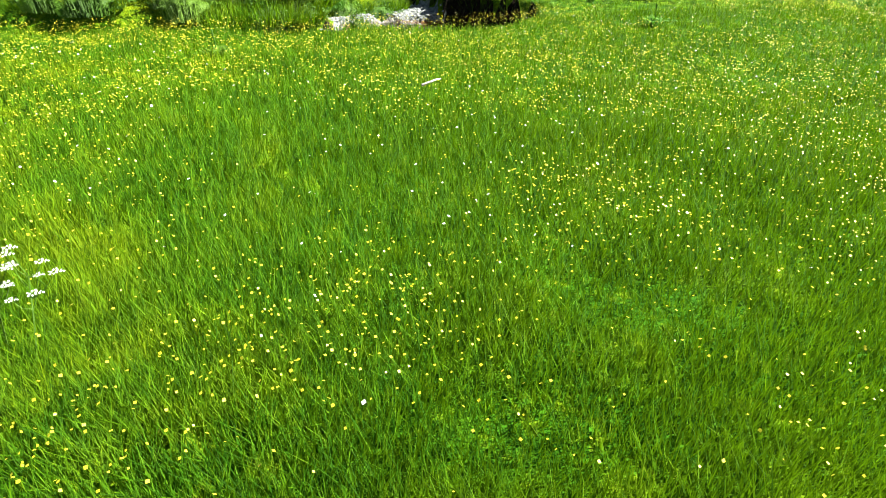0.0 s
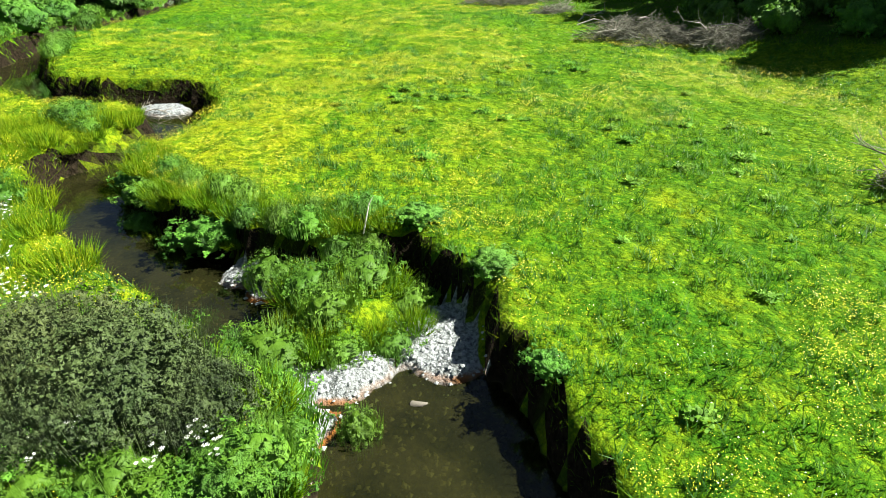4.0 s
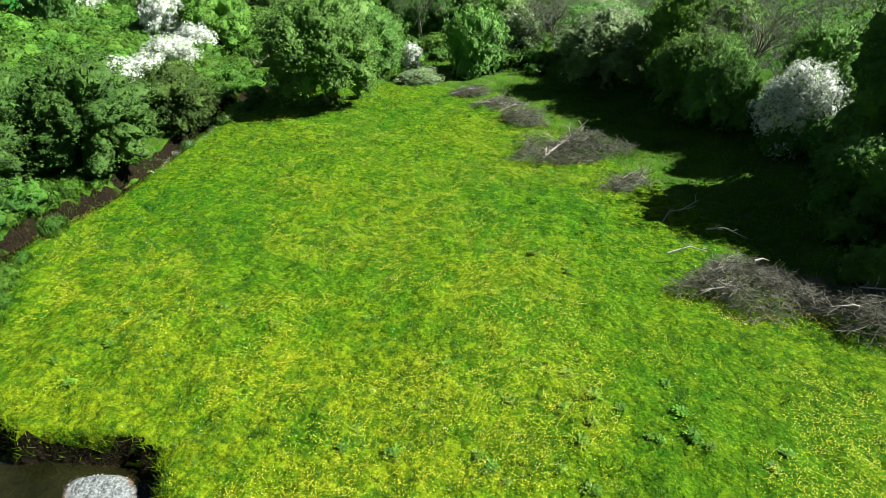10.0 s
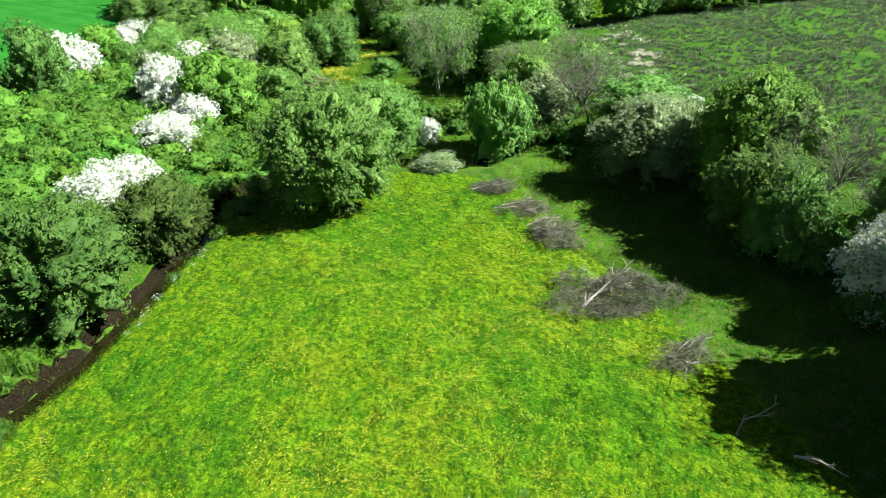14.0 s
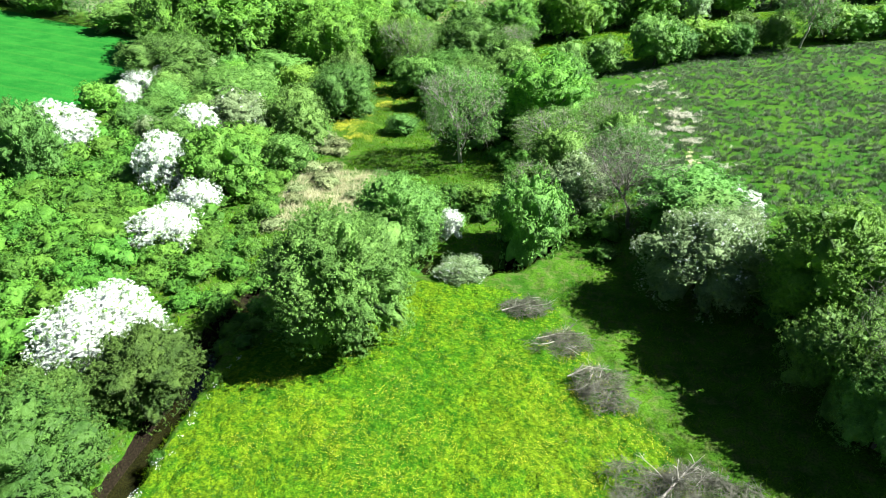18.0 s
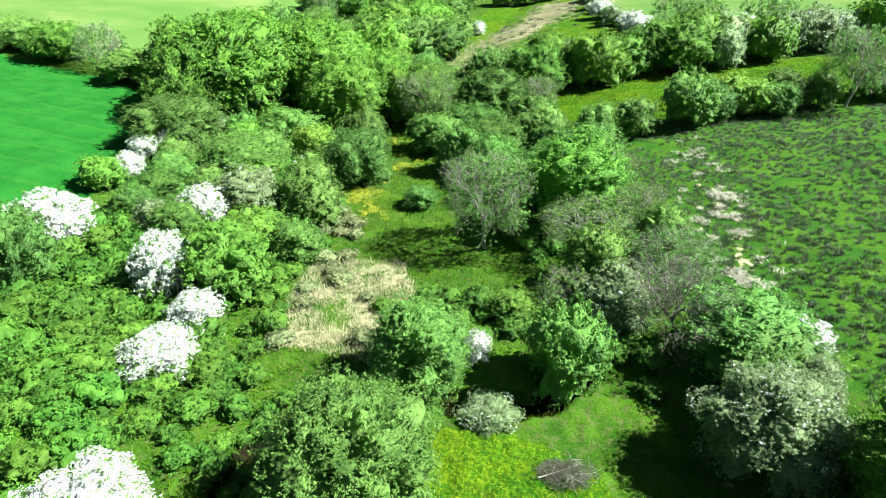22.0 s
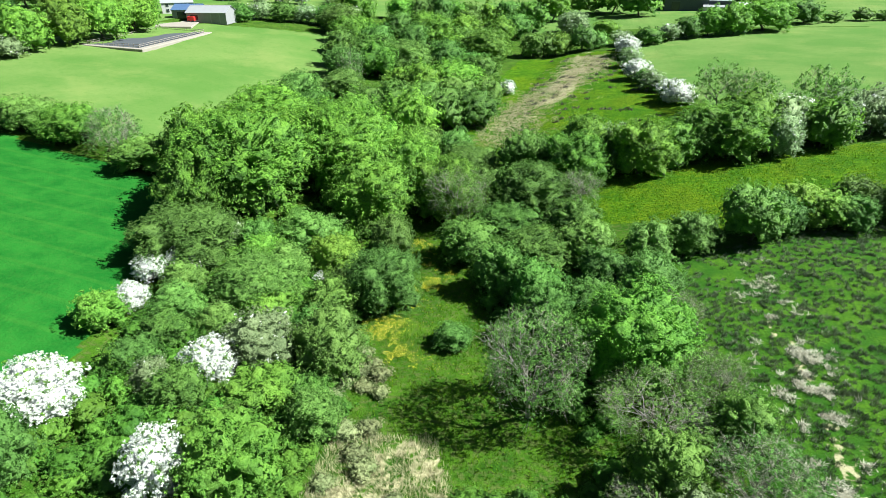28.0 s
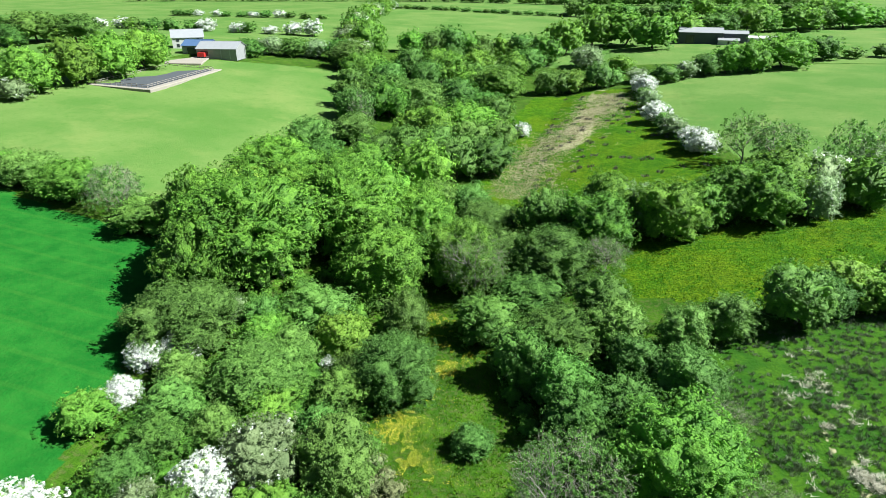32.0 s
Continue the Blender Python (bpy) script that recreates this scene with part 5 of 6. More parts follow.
def cow_parsley(rng, high, heads):
    """A tall stem with branches that end in flat white flower heads."""
    plant_root = new("cow_parsley")
    pieces, tops = [], []
    stem = [Vector((0, 0, 0)), Vector((0.03, 0.02, high * 0.45)), Vector((0.05, 0.05, high * 0.8))]
    pieces.append(tube(stem, [0.006, 0.005, 0.004], 4))
    for i in range(heads):
        a, start = i * 2.4 + rng.uniform(-0.3, 0.3), stem[1].lerp(stem[2], rng.uniform(0.1, 1.0))
        end = start + Vector((math.cos(a) * rng.uniform(0.05, 0.2), math.sin(a) * rng.uniform(0.05, 0.2), high * rng.uniform(0.12, 0.28)))
        pieces.append(tube([start, start.lerp(end, 0.5) + Vector((0, 0, -0.02)), end], [0.003, 0.003, 0.002], 3))
        tops.append(end)
    v, f = join(pieces)
    mesh_object("stem", v, f, NETTLE, plant_root)
    k = np.arange(14)
    r = 0.034 * np.sqrt((k + 0.5) / 14)
    v, f = discs(np.random.default_rng(4), np.cos(k * 2.4) * r, np.sin(k * 2.4) * r, 0.01 - r * 0.2, np.full(14, 0.0062), 4, 0.3)
    first = None
    for top in tops:
        if first is None:
            first = head = mesh_object("flower_head", v, f, WHITE_PETAL, plant_root, label="flat white flower head")
        else:
            head = new("flower_head", first.data)
            head.parent = plant_root
        head.location = top
        head.scale = [rng.uniform(0.7, 1.2)] * 3
    return tagged(plant_root, "tall cow parsley with lacy white flower heads", "plant", group="cow parsley")


parsley_rng = random.Random(8)
parsley = [cow_parsley(parsley_rng, 0.58, 8), cow_parsley(parsley_rng, 0.53, 10)]
parsley[0].matrix_world = pose(-1.84, 0.62, float(ground(-1.84, 0.62)), 0, 8, 40)
parsley[0].scale = (0.8, 0.8, 0.95)
parsley[1].matrix_world = pose(-2.02, 0.70, float(ground(-2.02, 0.70)), 0, 0, 10)
parsley[1].scale = (0.8, 0.8, 0.95)
for corners, count in (([(-8.2, 17.4), (-11.2, 20.4), (-14.6, 25), (-19, 24), (-12, 16.5)], 110), ([(-28.2, 60), (-27.4, 60), (-28.0, 82), (-29.0, 82)], 26), ([(-12, 13.2), (-3.6, 13.6), (-3.6, 15.6), (-12, 17.5)], 34)):
    xs, ys = [c[0] for c in corners], [c[1] for c in corners]
    made = 0
    while made < count:
        x, y = parsley_rng.uniform(min(xs), max(xs)), parsley_rng.uniform(min(ys), max(ys))
        if bool(inside(np.array(x), np.array(y), corners)) and float(channel(x, y)) > 0.05:
            one = copy_thing(parsley[made % 2], pose(x, y, float(ground(x, y)) + 0.15, 0, parsley_rng.uniform(-6, 6), parsley_rng.uniform(0, 360)))
            one.scale = (1.1, 1.1, 1.1)
            made += 1


def stones(rng, x, y, size):
    """Angular pebbles, each with eight faces."""
    n = len(x)
    s = size[:, None] * rng.uniform(0.6, 1.3, (n, 3)) * np.array([1, 1, 0.5])
    turn = rng.uniform(0, math.tau, n)
    c, d = np.cos(turn)[:, None], np.sin(turn)[:, None]
    z = ground(x, y)[:, None] + s[:, 2:] * 0.3
    base = np.concatenate([x[:, None], y[:, None], z], 1)
    ax, ay, az = np.concatenate([c, d, c * 0.1], 1) * s[:, :1], np.concatenate([-d, c, d * 0.1], 1) * s[:, 1:2], np.concatenate([c * 0.2, d * 0.1, np.ones((n, 1))], 1) * s[:, 2:]
    v = np.stack([base + ax, base + ay, base - ax * 0.8, base - ay * 0.9, base + az, base - az], 1).reshape(-1, 3)
    f = np.array([(0, 1, 4), (1, 2, 4), (2, 3, 4), (3, 0, 4), (1, 0, 5), (2, 1, 5), (3, 2, 5), (0, 3, 5)])
    return v, (np.arange(n)[:, None, None] * 6 + f).reshape(-1, 3)


def build_gravel():
    rng = np.random.default_rng(51)
    for (x0, x1, y0, y1), count, size in (((-12, 0.5, 8.6, 23.5), 12000, 0.058), ((-19, -12, 27, 38.5), 2500, 0.04)):
        x, y = rng.uniform(x0, x1, count), rng.uniform(y0, y1, count)
        keep = (channel(x, y) < -0.25) & (bars(x, y) > 0.25) & (island(x, y) < 0.6) & (ground(x, y) < -0.7)
        x, y = x[keep], y[keep]
        v, f = stones(rng, x, y, size * rng.uniform(0.4, 1.0, len(x)) ** 2 * 1.6)
        tagged(mesh_object("gravel", v, f, STONE), "pale grey river gravel on the bars", "gravel", kind="stuff")
    x, y = rng.uniform(-9, 1.8, 3800), rng.uniform(10.5, 24, 3800)
    keep = (channel(x, y) < -0.5) & (bars(x, y) < 0.3) & (island(x, y) < 0.2)
    v, f = stones(rng, x[keep], y[keep], rng.uniform(0.03, 0.10, keep.sum()))
    tagged(mesh_object("streambed_stones", v, f, plain_material("wet_stone", (0.035, 0.028, 0.014), (0.13, 0.105, 0.055), 5.0, 0.5)), "dark brown stones on the stream bed", "stones", kind="stuff")


build_gravel()


def stick(name, points, thick, material, parent=None, seed=1, twigs=0, spread_out=0.8):
    """A dead branch along points, with side twigs."""
    rng = random.Random(seed)
    points = [Vector(p) for p in points]
    n = len(points) - 1
    pieces = [tube(points, [thick * (1 - 0.75 * i / n) for i in range(n + 1)], 6)]
    for _ in range(twigs):
        i = rng.randint(1, n)
        a = points[i - 1].lerp(points[i], rng.random())
        way = ((points[i] - points[i - 1]).normalized() + Vector((rng.gauss(0, spread_out), rng.gauss(0, spread_out), abs(rng.gauss(0.2, 0.5))))).normalized()
        ln = rng.uniform(0.4, 1.3)
        b = a + way * ln * 0.5
        c = b + (way + Vector((rng.gauss(0, 0.3), rng.gauss(0, 0.3), rng.gauss(0.1, 0.3)))).normalized() * ln * 0.5
        pieces.append(tube([a, b, c], [thick * 0.4, thick * 0.28, thick * 0.1], 4))
        for _ in range(2):
            d = b + (way + Vector((rng.gauss(0, 0.6), rng.gauss(0, 0.6), rng.gauss(0.1, 0.4)))).normalized() * ln * 0.4
            pieces.append(tube([b, d], [thick * 0.2, thick * 0.06], 3))
    v, f = join(pieces)
    return mesh_object(name, v, f, material, parent, True)


def brush_pile(x, y, rx, ry, high, turn, count, seed, logs=()):
    """A heap of cut twigs with a few pale limbs in it."""
    rng = np.random.default_rng(seed)
    pile = new("brush_pile")
    n = count // 2
    r, a = np.sqrt(rng.random(n)), rng.uniform(0, math.tau, n)
    rim = 0.55 + 0.9 * noise2(np.cos(a) * 2.2 + seed * 9, np.sin(a) * 2.2, 1.0, seed)
    px, py = r * np.cos(a) * rx * rim, r * np.sin(a) * ry * rim
    lump = 0.35 + 1.2 * noise2(px + seed * 5, py, 1.2, seed)
    top = high * np.sqrt(np.maximum(1 - r * r, 0.02)) * lump
    pz = top * rng.random(n) ** 0.6
    head = rng.normal(0, 1.0, n) + np.where(rng.random(n) < 0.5, 0.4, 2.9)
    rise = rng.normal(0.2, 0.4, n)
    length = rng.uniform(0.5, 1.7, n)
    way = np.stack([np.cos(head) * np.cos(rise), np.sin(head) * np.cos(rise), np.sin(rise)], -1)
    p0 = np.stack([px, py, pz + 0.03], -1) - way * length[:, None] / 2
    p2 = p0 + way * length[:, None]
    p1 = (p0 + p2) / 2 + rng.normal(0, 0.08, (n, 3))
    p0[:, 2], p1[:, 2], p2[:, 2] = np.maximum(p0[:, 2], 0.0), np.maximum(p1[:, 2], 0.02), np.maximum(p2[:, 2], 0.0)
    wide = np.cross(way, rng.normal(size=(n, 3)))
    wide /= np.linalg.norm(wide, axis=1, keepdims=True)
    other = np.cross(way, wide)
    w = rng.uniform(0.007, 0.022, n)[:, None]
    ring = []
    for p, k in ((p0, 1.0), (p1, 0.8), (p2, 0.25)):
        ring += [p + wide * w * k, p - wide * w * k * 0.5 + other * w * k * 0.87, p - wide * w * k * 0.5 - other * w * k * 0.87]
    v = np.stack(ring, 1).reshape(-1, 3)
    f = np.array([(a0, b0, b0 + 3, a0 + 3) for j in (0, 3) for a0, b0 in ((j, j + 1), (j + 1, j + 2), (j + 2, j))])
    mesh_object("brushwood", v, (np.arange(n)[:, None, None] * 9 + f).reshape(-1, 4), TWIG, pile)
    for i, (points, thick, twigs) in enumerate(logs):
        stick("limb", points, thick, PALE_BARK, pile, seed + i, twigs)["label"] = "bleached bare limb"
    more = random.Random(seed * 13)
    for i in range(7):
        a = more.uniform(0, math.tau)
        reach = more.uniform(0.55, 1.0)
        start = Vector((math.cos(a) * rx * reach * 0.5, math.sin(a) * ry * reach * 0.5, high * more.uniform(0.3, 0.8)))
        way = Vector((math.cos(a + more.gauss(0, 0.6)), math.sin(a + more.gauss(0, 0.6)), more.uniform(-0.05, 0.55))) * more.uniform(0.8, 1.9)
        end = start + way
        middle = start.lerp(end, 0.5) + Vector((more.gauss(0, 0.15), more.gauss(0, 0.15), 0.12))
        stick("limb", [start, middle, (end.x, end.y, max(end.z, 0.1))], more.uniform(0.025, 0.05), PALE_BARK if i % 2 else TWIG, pile, seed * 7 + i, 5)
    pile.matrix_world = pose(x, y, float(ground(x, y)) - 0.05, 0, 0, turn)
    return tagged(pile, "heap of cut grey-brown twigs and branches on grass", "brush pile", group="brush piles")


brush_pile(10.9, 52.0, 3.2, 2.2, 1.35, 0, 3600, 1, [([(-3.6, 2.6, 0.5), (-2.4, 2.8, 0.9), (-1.5, 2.6, 0.75)], 0.07, 2), ([(0.4, 1.0, 1.2), (0.8, 1.1, 1.3), (1.1, 1.0, 1.25)], 0.08, 0)])
brush_pile(16.0, 49.9, 3.2, 1.9, 1.3, -12, 3400, 2, [([(-0.6, 1.2, 1.0), (0.6, 1.0, 1.25), (2.0, 0.2, 1.0)], 0.05, 4)])
brush_pile(3.4, 72.0, 4.2, 2.7, 1.35, 8, 4200, 3, [([(-2.6, -1.6, 0.3), (-1.0, -0.2, 0.9), (0.6, 1.0, 1.6)], 0.11, 12), ([(0.2, 0.8, 1.2), (0.8, 1.0, 1.9), (1.5, 1.3, 2.5)], 0.06, 5)])
brush_pile(-0.6, 80.6, 1.9, 2.4, 1.2, 30, 1900, 4, [([(-1.6, 1.8, 0.6), (0.0, 1.6, 1.2), (1.3, 0.6, 1.3)], 0.07, 9)])
brush_pile(-3.2, 86.0, 2.2, 1.7, 0.7, 10, 1300, 5, [([(-2, 0.4, 0.3), (0, 0.8, 0.5), (1.8, 0.6, 0.6)], 0.05, 5)])
brush_pile(-6.2, 90.6, 2.0, 1.3, 0.8, 5, 1200, 6, [([(-2.2, -0.6, 0.2), (-0.4, 0.0, 0.5), (1.0, 0.6, 0.7)], 0.06, 4)])
brush_pile(14.2, 25.9, 1.8, 1.1, 1.5, 10, 1100, 7)
brush_pile(7.0, 66.0, 2.4, 1.2, 0.5, 40, 900, 8)


def dead_branch(points, thick, twigs, seed, label="pale bare dead branch lying on the grass", material=PALE_BARK):
    first = points[0]
    ob = stick("dead_branch", [(px, py, float(ground(px, py)) + pz) for px, py, pz in points], thick, material, None, seed, twigs)
    return tagged(ob, label, "branch", group="dead branches")


dead_branch([(8.2, 59.7, 0.05), (8.7, 60.5, 0.45), (9.6, 61.0, 0.5), (10.8, 61.7, 0.75)], 0.08, 4, 3)
dead_branch([(10.5, 58.4, 0.4), (11.4, 58.0, 0.55), (12.6, 57.4, 0.3)], 0.08, 4, 4)
dead_branch([(-0.15, 4.95, 0.16), (0.0, 5.05, 0.2), (0.06, 5.2, 0.17)], 0.018, 0, 5)
dead_branch([(-3.1, 22.6, 0.4), (-2.95, 22.9, 0.6), (-2.85, 23.1, 0.75)], 0.025, 0, 6, "pale dead stick leaning out of the bank")
dead_branch([(-1.3, 17.5, 0.26), (-1.1, 17.45, 0.34), (-0.95, 17.55, 0.28)], 0.09, 0, 7, "wet snag of dead wood in the shallow pool", BARK)
dead_branch([(-17.4, 36.9, 0.2), (-16.0, 36.6, 0.25), (-14.7, 36.6, 0.2)], 0.04, 14, 8, "washed-up sticks on the gravel spit")


def dock_plant(seed):
    """A rosette of broad arching leaves with a seed stalk."""
    rng = random.Random(seed)
    dock = new("dock_plant")
    verts, faces = [], []
    for i in range(40):
        a, ln, up = i * 2.4 + rng.uniform(-0.3, 0.3), rng.uniform(0.14, 0.30), rng.uniform(0.5, 1.5)
        root = Vector((rng.gauss(0, 0.13), rng.gauss(0, 0.13), 0))
        side = Vector((-math.sin(a), math.cos(a), 0))
        base = len(verts)
        for j, (k, w) in enumerate(((0.05, 0.015), (0.4, 0.045), (0.75, 0.038), (1.0, 0.006))):
            c = root + Vector((math.cos(a) * ln * k, math.sin(a) * ln * k, up * ln * (k - 0.55 * k * k) + 0.08 * rng.random()))
            verts += [c - side * w, c + side * w + Vector((0, 0, 0.012))]
            if j:
                faces.append((base + 2 * j - 2, base + 2 * j - 1, base + 2 * j + 1, base + 2 * j))
    mesh_object("leaves", verts, faces, DOCK, dock)
    v, f = tube([(0, 0, 0), (0.02, 0.01, 0.3), (0.04, 0.0, 0.55)], [0.012, 0.009, 0.02], 5)
    mesh_object("stalk", v, f, SCRUB, dock)
    return tagged(dock, "broad-leaved dock plant with dark green leaves in grass", "plant", group="dock plants")


docks = [dock_plant(s) for s in (1, 2, 3)]
dock_spots = [(4.8, 13.2), (3.7, 13.3), (2.7, 12.9), (3.8, 16.1), (4.0, 9.8), (-1.8, 32.0), (-2.9, 30.9), (2.8, 35.5), (-4.1, 44.3), (-4.6, 41.9), (-4.4, 36.7), (-1.5, 38.4), (-1.8, 27.8), (8.4, 30.3), (-7.0, 42.3)]
dock_spots += [(-18.4, 45.5), (0.7, 49.8), (-19.6, 41.5), (9.3, 28.5), (5.0, 26.3), (3.8, 22.3), (6.4, 19.8), (-2.8, 31.0), (-4.9, 41.6), (-1.2, 35.5), (8.2, 22.5), (5.8, 32.8), (9.2, 28.6), (8.6, 27.3), (-3.1, 7.1)]
dock_rng = random.Random(17)
while len(dock_spots) < 100:
    cx, cy, r = dock_rng.choice(((-2, 38, 6), (1, 36, 5), (5, 42, 6), (-3, 34, 5), (-20, 44, 4), (0, 40, 7), (6, 30, 6), (-6, 52, 12)))
    x, y = cx + dock_rng.gauss(0, r * 0.5), cy + dock_rng.gauss(0, r * 0.4)
    if float(channel(x, y)) > 0.6 and bool(inside(np.array(x), np.array(y), MEADOW)):
        dock_spots.append((x, y))
for i, (x, y) in enumerate(dock_spots):
    m, s = pose(x, y, float(ground(x, y)), 0, 0, dock_rng.uniform(0, 360)), dock_rng.uniform(0.45, 1.0)
    one = docks[i] if i < 3 else copy_thing(docks[i % 3], m)
    one.matrix_world = m
    one.scale = (s, s, s)


def tufts(rng, x, y, per, size, wide, loose):
    """Clumps of stiff blades round each place."""
    x, y, size = np.repeat(x, per), np.repeat(y, per), np.repeat(size, per)
    x, y = x + rng.normal(0, loose, len(x)), y + rng.normal(0, loose, len(y))
    return blades(rng, x, y, size * rng.uniform(0.6, 1.2, len(x)), wide * rng.uniform(0.6, 1.4, len(x)), 0.35)


def build_rushes():
    rng = np.random.default_rng(61)
    x, y = rng.uniform(0, 75, 13000), rng.uniform(80, 186, 13000)
    keep = inside(x, y, RUSH_FIELD) & (noise2(x, y, 9.0, 51) + 0.5 * rng.random(len(x)) > 0.48)
    x, y = x[keep], y[keep]
    v, f = tufts(rng, x, y, 30, rng.uniform(0.30, 0.62, len(x)), 0.07, 0.17)
    tagged(mesh_object("rushes", v, f, leaf_material("rush_blades", (0.018, 0.048, 0.012), (0.110, 0.150, 0.070), 0.2, grain=2.0, depth=0.02)), "dark brownish-green rush tufts in the wet field", "rushes", kind="stuff")
    x, y = rng.normal(13.6, 1.7, 5200), rng.normal(131, 12, 5200)
    keep = inside(x, y, RUSH_FIELD) & (noise2(x, y, 1.3, 55) + 0.35 * noise2(x, y, 6.0, 56) > 0.90)
    x, y = np.repeat(x[keep], 9), np.repeat(y[keep], 9)
    x, y = x + rng.normal(0, 0.22, len(x)), y + rng.normal(0, 0.16, len(y))
    v, f = blades(rng, x, y, rng.uniform(0.2, 0.42, len(x)), rng.uniform(0.08, 0.17, len(x)), 0.9)
    STRAW = leaf_material("straw", (0.24, 0.23, 0.12), (0.52, 0.48, 0.31), 0.45, grain=9.0, depth=0.04)
    BLEACHED = leaf_material("bleached_straw", (0.55, 0.54, 0.40), (0.82, 0.80, 0.66), 0.45, grain=9.0, depth=0.03)
    tagged(mesh_object("dead_rushes", v, f, BLEACHED), "flattened patches of bleached dead rushes", "rushes", kind="stuff")
    x, y = rng.uniform(-38, -23, 1900), rng.uniform(101, 122, 1900)
    keep = inside(x, y, DRY_PATCH) & (noise2(x, y, 2.5, 10) > 0.1)
    v, f = tufts(rng, x[keep], y[keep], 9, rng.uniform(0.4, 0.9, keep.sum()), 0.06, 0.4)
    tagged(mesh_object("dead_stems", v, f, STRAW), "tangle of straw-coloured dead stems", "dead stems", kind="stuff")
    y = rng.uniform(225, 345, 2600)
    x = -26 + 0.14 * (y - 255) + rng.normal(0, 5.5, len(y)) + 6 * np.sin(y / 23)
    keep = inside(x, y, FAR_RUSHES)
    v, f = tufts(rng, x[keep], y[keep], 7, np.full(keep.sum(), 0.3), 0.4, 0.6)
    tagged(mesh_object("dead_rushes", v, f, STRAW), "bleached straw-coloured dead rushes", "rushes", kind="stuff")
    x, y = rng.uniform(-30, 18, 160), rng.uniform(222, 345, 160)
    keep = inside(x, y, FAR_RUSHES) & (noise2(x, y, 12, 58) > 0.4)
    v, f = tufts(rng, x[keep], y[keep], 24, np.full(keep.sum(), 0.8), 0.3, 0.5)
    tagged(mesh_object("rush_clumps", v, f, TWIG), "scattered dark rush clumps in the pasture", "rushes", kind="stuff")


build_rushes()


# ---- farm, riding arena and far sheds ----
ROOF_GREY = plain_material("grey_sheet_roof", (0.224, 0.238, 0.244), (0.33, 0.343, 0.35), 0.6, 0.5)
ROOF_BLUE = plain_material("blue_slate_roof", (0.05, 0.10, 0.20), (0.10, 0.17, 0.30), 0.8, 0.5)
WALL_GREY = plain_material("grey_cladding", (0.172, 0.178, 0.178), (0.29, 0.297, 0.297), 0.8, 0.7)
WALL_WHITE = plain_material("white_render", (0.409, 0.409, 0.396), (0.541, 0.541, 0.528), 0.8, 0.8)
WALL_DARK = plain_material("dark_cladding", (0.035, 0.045, 0.06), (0.07, 0.085, 0.11), 0.8, 0.7)
GLASS_DARK = plain_material("dark_window", (0.02, 0.025, 0.03), (0.05, 0.06, 0.07), 1.0, 0.15)
RED = plain_material("red_paint", (0.55, 0.02, 0.02), (0.70, 0.04, 0.03), 2.0, 0.4)
ARENA_SAND = plain_material("dark_arena_sand", (0.035, 0.042, 0.050), (0.070, 0.078, 0.088), 0.5, 0.95)
PALE_SAND = plain_material("pale_sand_track", (0.200, 0.180, 0.145), (0.310, 0.285, 0.240), 0.6, 0.95)
TIMBER = plain_material("weathered_timber", (0.185, 0.165, 0.139), (0.304, 0.277, 0.238), 3.0)


def block(name, size, at, material, parent, label=""):
    """A bevelled box, by its size and the middle of its base."""
    bm = bmesh.new()
    bmesh.ops.create_cube(bm, size=1)
    bmesh.ops.scale(bm, vec=size, verts=bm.verts)
    bmesh.ops.translate(bm, vec=(at[0], at[1], at[2] + size[2] / 2), verts=bm.verts)
    bmesh.ops.bevel(bm, geom=bm.edges, offset=min(size) * 0.06, segments=1, affect="EDGES")
    me = bpy.data.meshes.new(name)
    bm.to_mesh(me)
    bm.free()
    me.materials.append(material)
    ob = new(name, me)
    ob.parent = parent
    if label:
        ob["label"] = label
    return ob


def gable_house(name, x, y, turn, long, wide, eaves, ridge, wall, roof, label, category, openings=(), sunk=0.6, z=None):
    """A building with a pitched roof: walls with gables, two roof slopes, a ridge and openings on its long side."""
    top = new(name)
    a, b = long / 2, wide / 2
    base = [(-a, -b), (a, -b), (a, b), (-a, b)]
    v = [(px, py, -sunk) for px, py in base] + [(px, py, eaves) for px, py in base] + [(-a, 0, ridge), (a, 0, ridge)]
    mesh_object("wall", v, [(0, 1, 5, 4), (1, 2, 6, 9, 5), (2, 3, 7, 6), (3, 0, 4, 8, 7)], wall, top)
    for s in (-1, 1):
        o, t = 0.4, 0.18
        drop = (ridge - eaves) / b * o
        lo, hi = (s * (b + o), eaves - drop), (0.0, ridge)
        ring = [(px, py, pz + dz) for dz in (0.03, t) for px, (py, pz) in ((-a - o, lo), (a + o, lo), (a + o, hi), (-a - o, hi))]
        mesh_object("roof_slope", ring, [(0, 1, 2, 3), (4, 7, 6, 5), (0, 4, 5, 1), (1, 5, 6, 2), (2, 6, 7, 3), (3, 7, 4, 0)], roof, top)
    block("ridge", (long + 0.8, 0.3, 0.14), (0, 0, ridge + 0.12), roof, top)
    for kind, px, w, h, up, mat_o in openings:
        block(kind, (w, 0.2, h), (px, -b - 0.03, up), mat_o, top)
    top.matrix_world = pose(x, y, float(ground(x, y)) if z is None else z, 0, 0, turn)
    return tagged(top, label, category)


